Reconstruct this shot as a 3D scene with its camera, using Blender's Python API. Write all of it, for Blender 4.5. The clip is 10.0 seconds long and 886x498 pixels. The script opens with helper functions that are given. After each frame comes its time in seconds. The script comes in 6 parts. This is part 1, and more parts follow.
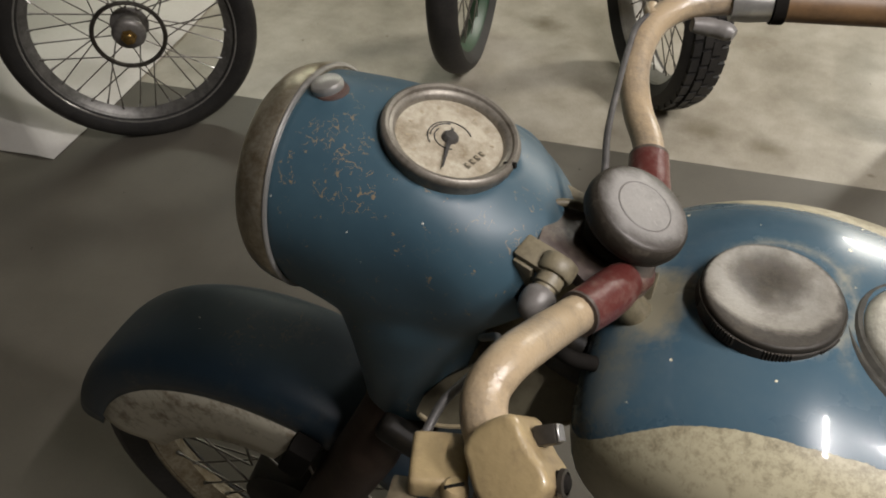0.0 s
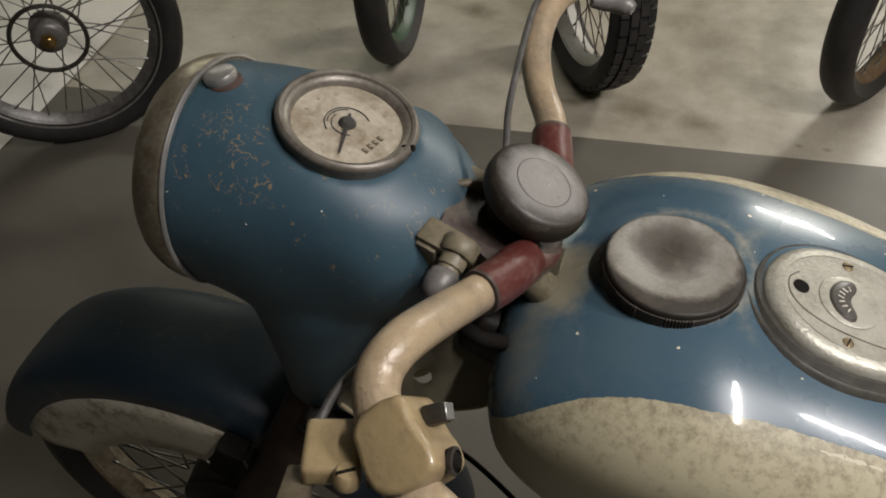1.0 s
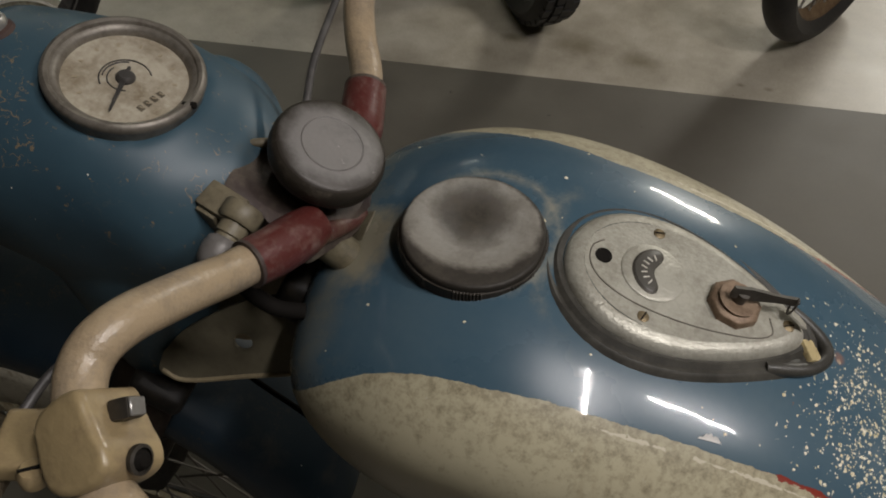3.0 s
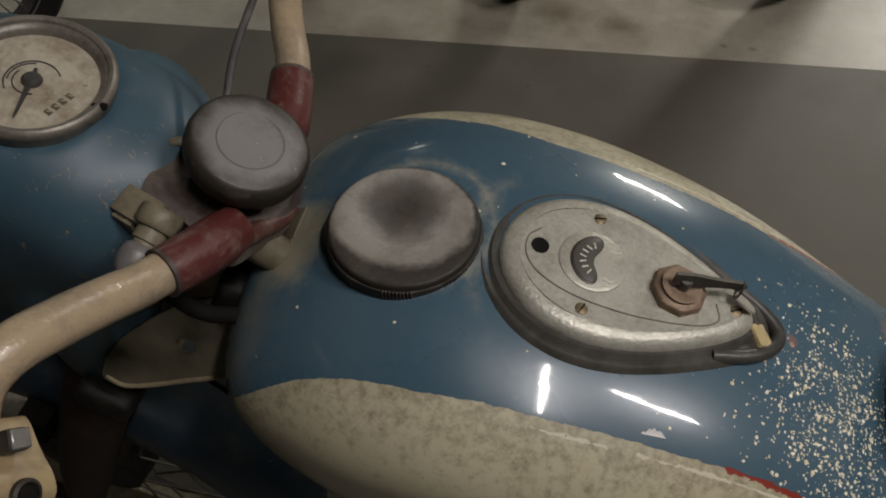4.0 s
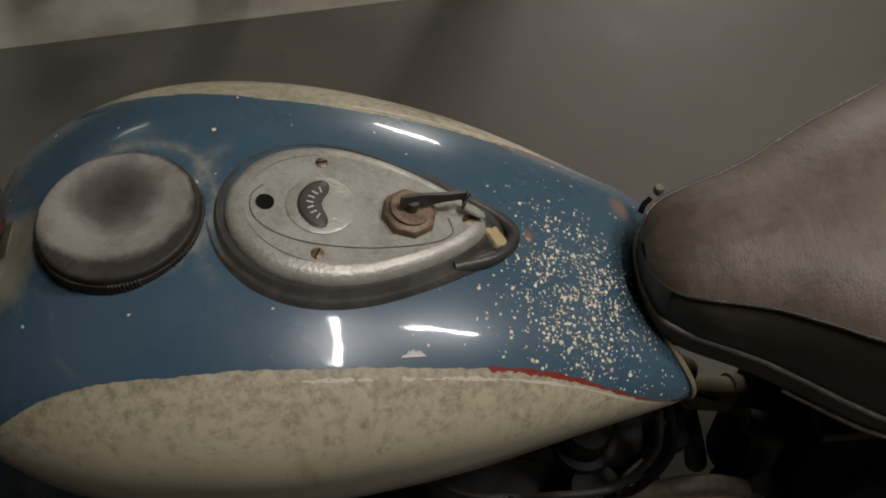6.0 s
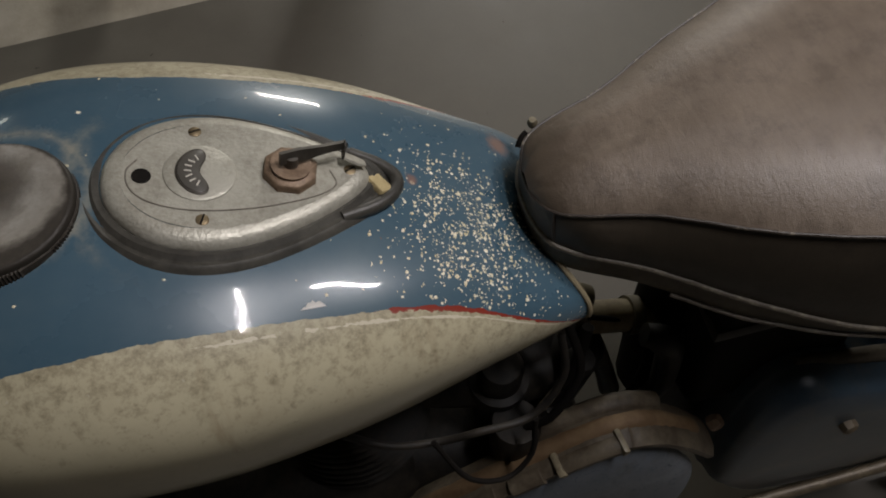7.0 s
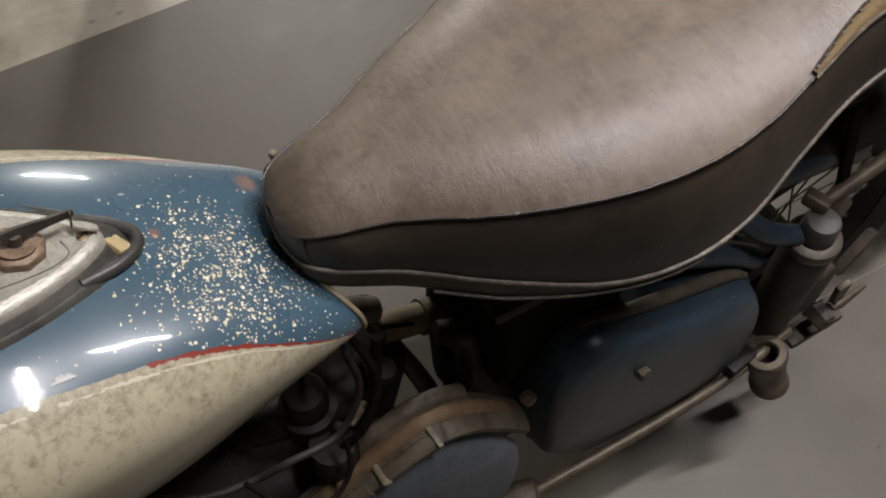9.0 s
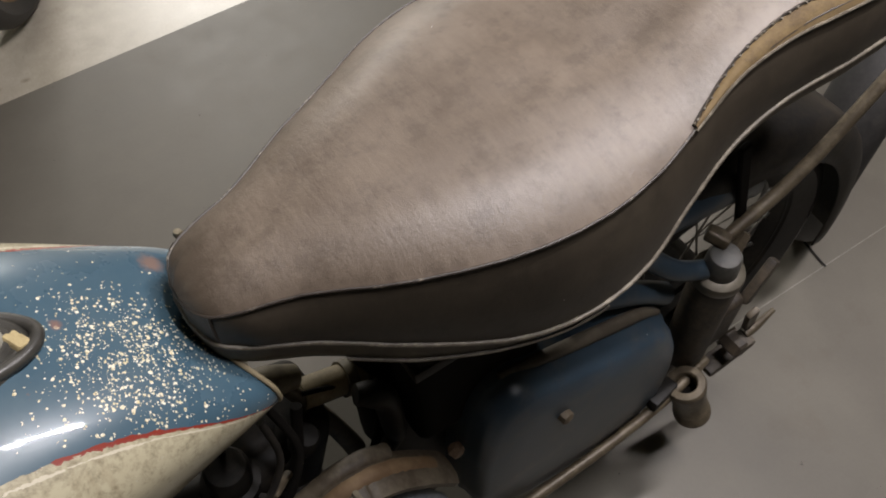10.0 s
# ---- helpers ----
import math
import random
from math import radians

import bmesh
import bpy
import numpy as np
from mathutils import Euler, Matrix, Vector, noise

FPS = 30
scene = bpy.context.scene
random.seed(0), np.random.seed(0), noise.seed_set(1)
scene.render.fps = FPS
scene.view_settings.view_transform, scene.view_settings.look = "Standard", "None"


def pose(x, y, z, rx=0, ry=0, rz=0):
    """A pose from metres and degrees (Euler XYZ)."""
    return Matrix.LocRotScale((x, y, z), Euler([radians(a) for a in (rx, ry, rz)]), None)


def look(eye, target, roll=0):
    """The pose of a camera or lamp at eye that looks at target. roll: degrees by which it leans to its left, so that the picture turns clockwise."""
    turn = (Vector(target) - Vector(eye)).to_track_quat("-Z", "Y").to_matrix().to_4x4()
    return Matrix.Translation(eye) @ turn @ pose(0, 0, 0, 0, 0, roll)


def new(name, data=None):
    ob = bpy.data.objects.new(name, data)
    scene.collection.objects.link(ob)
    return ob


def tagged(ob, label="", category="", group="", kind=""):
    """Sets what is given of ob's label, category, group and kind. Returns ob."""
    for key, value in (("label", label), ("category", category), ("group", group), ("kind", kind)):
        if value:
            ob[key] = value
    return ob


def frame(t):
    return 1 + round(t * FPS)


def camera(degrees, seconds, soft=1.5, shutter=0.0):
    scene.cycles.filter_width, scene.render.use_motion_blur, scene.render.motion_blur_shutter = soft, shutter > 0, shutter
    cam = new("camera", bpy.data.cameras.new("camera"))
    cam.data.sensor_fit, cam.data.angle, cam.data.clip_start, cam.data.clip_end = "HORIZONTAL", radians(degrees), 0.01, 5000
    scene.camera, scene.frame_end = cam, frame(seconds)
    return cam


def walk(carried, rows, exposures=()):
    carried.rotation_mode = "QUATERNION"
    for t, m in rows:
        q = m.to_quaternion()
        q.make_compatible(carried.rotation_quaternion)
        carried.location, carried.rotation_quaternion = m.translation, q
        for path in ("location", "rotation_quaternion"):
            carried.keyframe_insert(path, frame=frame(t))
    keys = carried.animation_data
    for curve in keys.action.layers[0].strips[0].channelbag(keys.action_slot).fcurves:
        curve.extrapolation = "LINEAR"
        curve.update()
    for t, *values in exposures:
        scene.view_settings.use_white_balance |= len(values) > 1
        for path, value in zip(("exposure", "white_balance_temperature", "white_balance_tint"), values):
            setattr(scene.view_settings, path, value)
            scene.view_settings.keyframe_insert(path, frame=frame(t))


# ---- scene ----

# ---------------------------------------------------------------- camera
cam = camera(56.3, 10.0, soft=1.9)
PATH = [
    (0, (-0.1338, -0.4376, 1.3108), (-0.4265, 0.2050, 0.6027), -3.45),
    (0.5, (-0.1173, -0.4326, 1.3066), (-0.3824, 0.2170, 0.5941), -3.69),
    (1, (-0.0983, -0.4260, 1.3025), (-0.3404, 0.2278, 0.5856), -3.65),
    (1.5, (-0.0688, -0.4136, 1.3020), (-0.2977, 0.2371, 0.5780), -2.61),
    (2, (-0.0404, -0.3991, 1.3006), (-0.2660, 0.2489, 0.5731), -2.46),
    (2.5, (-0.0136, -0.3752, 1.2934), (-0.2337, 0.2595, 0.5526), -2.59),
    (2.7, (-0.0022, -0.3638, 1.2909), (-0.2165, 0.2538, 0.5342), -2.33),
    (3.8, (0.0510, -0.3146, 1.2789), (-0.1627, 0.2629, 0.4910), -5.29),
    (4, (0.0527, -0.3088, 1.2765), (-0.1582, 0.2616, 0.4827), -6.02),
    (4.5, (0.0652, -0.3017, 1.2701), (-0.0958, 0.2712, 0.4665), -5.83),
    (5, (0.0792, -0.3043, 1.2663), (-0.0355, 0.2703, 0.4559), -5.96),
    (5.5, (0.0948, -0.3087, 1.2645), (0.0471, 0.2687, 0.4494), -4.53),
    (6.8, (0.1193, -0.3314, 1.2627), (0.1956, 0.2032, 0.4210), -2.43),
    (7, (0.1171, -0.3414, 1.2571), (0.2233, 0.1936, 0.4189), -2.14),
    (7.5, (0.1285, -0.3548, 1.2547), (0.2631, 0.1560, 0.4056), -2.15),
    (8, (0.1466, -0.3686, 1.2596), (0.3253, 0.1315, 0.4123), -1.24),
    (8.5, (0.1638, -0.3758, 1.2622), (0.3984, 0.1198, 0.4259), -0.01),
    (9, (0.1817, -0.3798, 1.2742), (0.4545, 0.1164, 0.4499), 0.77),
    (9.5, (0.1962, -0.3799, 1.2842), (0.5156, 0.1098, 0.4729), 2.01),
    (10, (0.2061, -0.3813, 1.2962), (0.5630, 0.1066, 0.4995), 2.96),
]
EXPOSURE = [  # seconds, stops, white balance
    (0.0, 1.26, 6500, 10), (1.0, 0.88, 6500, 10), (2.5, 0.36, 6500, 10), (4.0, 0.06, 6480, 10.5), (5.5, -0.06, 6450, 11), (7.0, 0.10, 6360, 12),
    (8.0, 0.32, 6320, 12.5), (9.0, 0.78, 6320, 13), (9.5, 0.90, 6320, 13), (10.0, 0.96, 6330, 13),
]
walk(cam, [(t, look(eye, target, roll)) for t, eye, target, roll in PATH], EXPOSURE)

# ---------------------------------------------------------------- light
world = bpy.data.worlds.new("room_air")
scene.world = world
world.use_nodes = True
world.node_tree.nodes["Background"].inputs[0].default_value = (1.0, 0.86, 0.70, 1)
world.node_tree.nodes["Background"].inputs[1].default_value = 0.006


def tube_lamp(name, x, y, z, length, width, turn, watts, colour=(1.0, 0.96, 0.90)):
    """A fluorescent ceiling lamp or an added fill lamp: an area light under its housing."""
    data = bpy.data.lights.new(name, "AREA")
    data.shape, data.size, data.size_y = "RECTANGLE", length, width
    data.energy, data.color = watts, colour
    ob = new(name, data)
    ob.matrix_world = pose(x, y, z, 0, 0, turn)
    return ob


LAMPS = [  # x, y, z, length, width, turn, watts
    (0.74, -0.35, 2.62, 0.70, 0.020, 97, 15),
    (1.56, -0.10, 2.62, 0.82, 0.03, -6, 23),
    (1.90, 5.00, 2.62, 0.95, 0.35, 0, 118),
    # added fill for the floor on the left; no lamp is known there
    (-2.90, 3.60, 2.62, 2.40, 0.40, 0, 18),

]
for lx, ly, lz, ll, lw, lt, le in LAMPS:
    tube_lamp("tube_or_fill_light", lx, ly, lz - 0.09, ll, lw, lt, le, (1.0, 0.95, 0.93) if ly < 1 else (1.0, 0.97, 0.88) if lx > 0 else (0.97, 1.0, 0.84))


# ---------------------------------------------------------------- material kit
def material(name):
    m = bpy.data.materials.new(name)
    m.use_nodes = True
    nt = m.node_tree
    return m, nt, nt.nodes["Principled BSDF"]


def node(nt, kind, **values):
    n = nt.nodes.new(kind)
    for k, v in values.items():
        if k in n.inputs:
            n.inputs[k].default_value = v
    return n


def noise_tex(nt, scale, detail=6, rough=0.6, vec=None):
    n = node(nt, "ShaderNodeTexNoise", Scale=scale, Detail=detail, Roughness=rough)
    co = vec if vec is not None else nt.nodes.new("ShaderNodeTexCoord").outputs["Object"]
    nt.links.new(co, n.inputs["Vector"])
    return n.outputs["Fac"]


def ramp(nt, fac, stops):
    r = nt.nodes.new("ShaderNodeValToRGB")
    e = r.color_ramp.elements
    while len(e) < len(stops):
        e.new(0.5)
    for k, (p, c) in enumerate(stops):
        e[k].position = p
        e[k].color = (*c, 1) if len(c) == 3 else c
    nt.links.new(fac, r.inputs["Fac"])
    return r.outputs["Color"]


def mix(nt, fac, a, b):
    m = nt.nodes.new("ShaderNodeMix")
    m.data_type = "RGBA"
    for sock, v in ((m.inputs["Factor"], fac), (m.inputs["A"], a), (m.inputs["B"], b)):
        if isinstance(v, bpy.types.NodeSocket):
            nt.links.new(v, sock)
        elif isinstance(v, tuple):
            sock.default_value = (*v, 1)
        else:
            sock.default_value = v
    return m.outputs["Result"]


def bump(nt, bsdf, height, strength, distance=0.001):
    b = node(nt, "ShaderNodeBump", Strength=strength, Distance=distance)
    nt.links.new(height, b.inputs["Height"])
    nt.links.new(b.outputs["Normal"], bsdf.inputs["Normal"])


def calc(nt, op, a, b=0.0, c=0.0):
    m = nt.nodes.new("ShaderNodeMath")
    m.operation = op
    for sock, v in zip(m.inputs, (a, b, c)):
        if isinstance(v, bpy.types.NodeSocket):
            nt.links.new(v, sock)
        else:
            sock.default_value = v
    return m.outputs[0]


def surface(name, base, worn, rough=0.5, metal=0.0, coarse=9.0, fine=90.0, wear=(0.45, 0.7), relief=0.2, gloss_spread=0.15):
    """A general painted or metal surface: two colours mixed by coarse and fine noise, uneven gloss and fine relief."""
    m, nt, b = material(name)
    big = noise_tex(nt, coarse, 8, 0.65)
    small = noise_tex(nt, fine, 5, 0.7)
    both = calc(nt, "MULTIPLY_ADD", small, 0.35, calc(nt, "MULTIPLY", big, 0.65))
    col = ramp(nt, both, [(wear[0], base), (wear[1], worn)])
    nt.links.new(col, b.inputs["Base Color"])
    r = calc(nt, "MULTIPLY_ADD", big, gloss_spread, rough - gloss_spread / 2)
    nt.links.new(r, b.inputs["Roughness"])
    b.inputs["Metallic"].default_value = metal
    bump(nt, b, both, relief, 0.002)
    return m


def tank_paint():
    """Blue over cream with a ragged red-edged line between, a painted gleam along it, chips, dots and stains."""
    m, nt, b = material("tank_paint")
    co = nt.nodes.new("ShaderNodeTexCoord").outputs["Object"]
    sep = nt.nodes.new("ShaderNodeSeparateXYZ")
    nt.links.new(co, sep.inputs[0])
    x, y, z = sep.outputs

    def span(v, a, c, lo, hi):
        r = node(nt, "ShaderNodeMapRange", **{"From Min": a, "From Max": c, "To Min": lo, "To Max": hi})
        nt.links.new(v, r.inputs["Value"])
        return r.outputs["Result"]

    level = calc(nt, "SUBTRACT", z, calc(nt, "MULTIPLY", y, 0.056))
    # the line between the colours, as a smooth curve along the tank
    u = calc(nt, "MULTIPLY", x, 5.0)
    line = 0.00569
    for k in (0.00363, -0.04625, 0.03474, -0.03887, -0.03844, 0.84951):
        line = calc(nt, "MULTIPLY_ADD", line, u, k)
    ragged = calc(nt, "MULTIPLY_ADD", noise_tex(nt, 140, 5, 0.65, co), 0.0016, -0.0008)
    over = calc(nt, "ADD", calc(nt, "SUBTRACT", level, line), ragged)
    # blue field
    broad = noise_tex(nt, 7, 6, 0.6, co)
    grain = noise_tex(nt, 160, 4, 0.7, co)
    blue = ramp(nt, broad, [(0.25, (0.035, 0.073, 0.104)), (0.55, (0.050, 0.095, 0.130)), (0.8, (0.080, 0.122, 0.148))])
    blue = mix(nt, calc(nt, "MULTIPLY", calc(nt, "POWER", grain, 4.0), 0.6), blue, (0.10, 0.15, 0.18))
    # cream field with dark mould near the line and fine specks
    mould = noise_tex(nt, 130, 10, 0.80, co)
    near = span(over, -0.060, 0.0, 0.0, 1.0)
    spots = span(calc(nt, "MULTIPLY_ADD", near, 0.17, mould), 0.605, 0.84, 0.0, 0.85)
    cream = ramp(nt, noise_tex(nt, 12, 8, 0.65, co), [(0.25, (0.335, 0.305, 0.205)), (0.55, (0.435, 0.395, 0.270)), (0.85, (0.37, 0.325, 0.215))])
    cream = mix(nt, spots, cream, (0.13, 0.105, 0.060))
    cream = mix(nt, calc(nt, "GREATER_THAN", noise_tex(nt, 210, 6, 0.75, co), 0.66), cream, (0.44, 0.41, 0.31))
    # chips: dense before the seat, sparse elsewhere
    dx, dy = calc(nt, "DIVIDE", calc(nt, "SUBTRACT", x, 0.198), 0.036), calc(nt, "DIVIDE", calc(nt, "SUBTRACT", y, -0.030), 0.042)
    dist = calc(nt, "ADD", calc(nt, "MULTIPLY", dx, dx), calc(nt, "MULTIPLY", dy, dy))
    dense = calc(nt, "POWER", 2.718, calc(nt, "MULTIPLY", dist, -0.75))
    warp = node(nt, "ShaderNodeTexNoise", Scale=420.0, Detail=3.0)
    nt.links.new(co, warp.inputs["Vector"])
    push = nt.nodes.new("ShaderNodeVectorMath")
    push.operation = "MULTIPLY_ADD"
    nt.links.new(warp.outputs["Color"], push.inputs[0])
    push.inputs[1].default_value = (0.0016, 0.0016, 0.0016)
    nt.links.new(co, push.inputs[2])
    torn = push.outputs[0]
    patchy = span(noise_tex(nt, 55, 3, 0.6, co), 0.34, 0.60, 0.30, 1.30)
    chips, domes = None, None
    for scale, share, size, base in ((330, 1.10, 0.36, 0.002), (205, 0.70, 0.29, 0.005), (520, 0.8, 0.38, 0.002)):
        v = node(nt, "ShaderNodeTexVoronoi", Scale=scale, Randomness=1.0)
        nt.links.new(torn, v.inputs["Vector"])
        rnd = nt.nodes.new("ShaderNodeSeparateColor")
        nt.links.new(v.outputs["Color"], rnd.inputs[0])
        here = calc(nt, "LESS_THAN", rnd.outputs[0], calc(nt, "MULTIPLY_ADD", calc(nt, "MULTIPLY", dense, patchy), share, base))
        big = calc(nt, "MULTIPLY_ADD", rnd.outputs[1], size, 0.10)
        dome = calc(nt, "MULTIPLY", here, calc(nt, "MAXIMUM", calc(nt, "SUBTRACT", 1.0, calc(nt, "DIVIDE", v.outputs["Distance"], big)), 0.0))
        one = calc(nt, "GREATER_THAN", dome, 0.02)
        chips = one if chips is None else calc(nt, "MAXIMUM", chips, one)
        domes = dome if domes is None else calc(nt, "MAXIMUM", domes, dome)
    chipcol = ramp(nt, noise_tex(nt, 300, 2, 0.5, co), [(0.35, (0.56, 0.48, 0.27)), (0.65, (0.80, 0.76, 0.62))])
    blue = mix(nt, chips, blue, chipcol)
    rusty = calc(nt, "MULTIPLY", calc(nt, "GREATER_THAN", noise_tex(nt, 26, 6, 0.7, co), 0.70), calc(nt, "GREATER_THAN", calc(nt, "ADD", x, calc(nt, "MULTIPLY", broad, 0.1)), 0.20))
    blue = mix(nt, rusty, blue, (0.20, 0.10, 0.07))
    # bare worn paint round the filler and the front edge
    worn = calc(nt, "MULTIPLY", span(x, -0.20, -0.135, 1.0, 0.0), calc(nt, "GREATER_THAN", noise_tex(nt, 22, 9, 0.75, co), 0.52))
    blue = mix(nt, calc(nt, "MULTIPLY", worn, 0.28), blue, (0.26, 0.22, 0.13))
    for bx, by, br, tone, most in ((-0.158, -0.018, 0.026, (0.28, 0.245, 0.16), 0.78), (-0.176, -0.075, 0.022, (0.16, 0.145, 0.10), 0.40), (0.243, 0.062, 0.0080, (0.19, 0.125, 0.10), 0.9), (0.166, 0.006, 0.0036, (0.22, 0.12, 0.09), 0.8)):
        ux, uy = calc(nt, "SUBTRACT", x, bx), calc(nt, "MULTIPLY", calc(nt, "SUBTRACT", y, by), 0.7)
        away = calc(nt, "DIVIDE", calc(nt, "SQRT", calc(nt, "ADD", calc(nt, "MULTIPLY", ux, ux), calc(nt, "MULTIPLY", uy, uy))), br)
        bare = span(calc(nt, "ADD", away, calc(nt, "MULTIPLY_ADD", noise_tex(nt, 0.9 / br, 7, 0.7, co), 1.6, -0.8)), 0.45, 1.15, most, 0.0)
        blue = mix(nt, bare, blue, tone)
    # rust-brown blotches and runs on the cream
    blotch = span(noise_tex(nt, 26, 8, 0.7, co), 0.60, 0.80, 0.0, 0.5)
    cream = mix(nt, blotch, cream, (0.19, 0.15, 0.085))
    run = node(nt, "ShaderNodeMapping")
    run.inputs["Scale"].default_value = (1.0, 0.25, 0.18)
    nt.links.new(co, run.inputs["Vector"])
    cream = mix(nt, span(noise_tex(nt, 38, 6, 0.65, run.outputs["Vector"]), 0.60, 0.76, 0.0, 0.5), cream, (0.17, 0.115, 0.055))
    col = mix(nt, calc(nt, "GREATER_THAN", over, 0.0), cream, blue)
    redw = calc(nt, "MULTIPLY_ADD", noise_tex(nt, 70, 5, 0.65, co), 0.0050, span(x, 0.03, 0.16, -0.0050, -0.0017))
    band = calc(nt, "LESS_THAN", calc(nt, "ABSOLUTE", over), redw)
    col = mix(nt, band, col, (0.22, 0.035, 0.022))
    # broken pale line: the gleam on the border's ridge, put into the colour
    pale = calc(nt, "LESS_THAN", calc(nt, "ABSOLUTE", calc(nt, "ADD", over, 0.0026)), calc(nt, "MULTIPLY_ADD", noise_tex(nt, 60, 6, 0.7, co), 0.0030, -0.0011))
    pale = calc(nt, "MULTIPLY", pale, calc(nt, "GREATER_THAN", calc(nt, "MULTIPLY_ADD", noise_tex(nt, 24, 5, 0.7, co), 0.5, span(x, -0.02, 0.10, -0.10, 0.05)), 0.24))
    col = mix(nt, pale, col, (0.55, 0.50, 0.38))
    # beige deposits round the cap and the front of the lid
    for sx, sr, sw in ((-0.078, 0.050, 0.011), (0.030, 0.073, 0.014)):
        ex = calc(nt, "SUBTRACT", x, sx)
        ring = calc(nt, "SQRT", calc(nt, "ADD", calc(nt, "MULTIPLY", ex, ex), calc(nt, "MULTIPLY", y, y)))
        close = calc(nt, "MAXIMUM", calc(nt, "SUBTRACT", 1.0, calc(nt, "DIVIDE", calc(nt, "ABSOLUTE", calc(nt, "SUBTRACT", ring, sr)), sw)), 0.0)
        if sx > 0:
            close = calc(nt, "MULTIPLY", close, span(x, -0.045, 0.010, 1.0, 0.0))
        dusty = span(calc(nt, "MULTIPLY_ADD", close, 0.30, noise_tex(nt, 60, 8, 0.75, co)), 0.58, 0.85, 0.0, 0.42)
        col = mix(nt, calc(nt, "MULTIPLY", dusty, close), col, (0.34, 0.31, 0.23))
    nt.links.new(col, b.inputs["Base Color"])
    rough = mix(nt, calc(nt, "GREATER_THAN", over, 0.0), (0.44, 0.44, 0.44), (0.27, 0.27, 0.27))
    dull = calc(nt, "MULTIPLY_ADD", broad, 0.12, calc(nt, "MULTIPLY", chips, 0.12))
    sepr = nt.nodes.new("ShaderNodeSeparateColor")
    nt.links.new(rough, sepr.inputs[0])
    nt.links.new(calc(nt, "ADD", sepr.outputs[0], calc(nt, "SUBTRACT", dull, 0.06)), b.inputs["Roughness"])
    b.inputs["Specular IOR Level"].default_value = 0.36
    nt.links.new(span(x, -0.165, -0.110, 0.08, 0.6), b.inputs["Coat Weight"])
    b.inputs["Coat Roughness"].default_value = 0.055
    h = calc(nt, "ADD", calc(nt, "MULTIPLY", domes, 1.6), calc(nt, "MULTIPLY", calc(nt, "GREATER_THAN", over, 0.0), 0.5))
    h = calc(nt, "ADD", h, calc(nt, "MULTIPLY", noise_tex(nt, 18, 3, 0.5, co), 0.25))
    bump(nt, b, h, 0.25, 0.0008)
    dents = node(nt, "ShaderNodeBump", Strength=0.16, Distance=0.0016)
    wavy = calc(nt, "ADD", noise_tex(nt, 34, 3, 0.5, co), calc(nt, "MULTIPLY", domes, 1.2))
    nt.links.new(wavy, dents.inputs["Height"])
    nt.links.new(dents.outputs["Normal"], b.inputs["Coat Normal"])
    return m


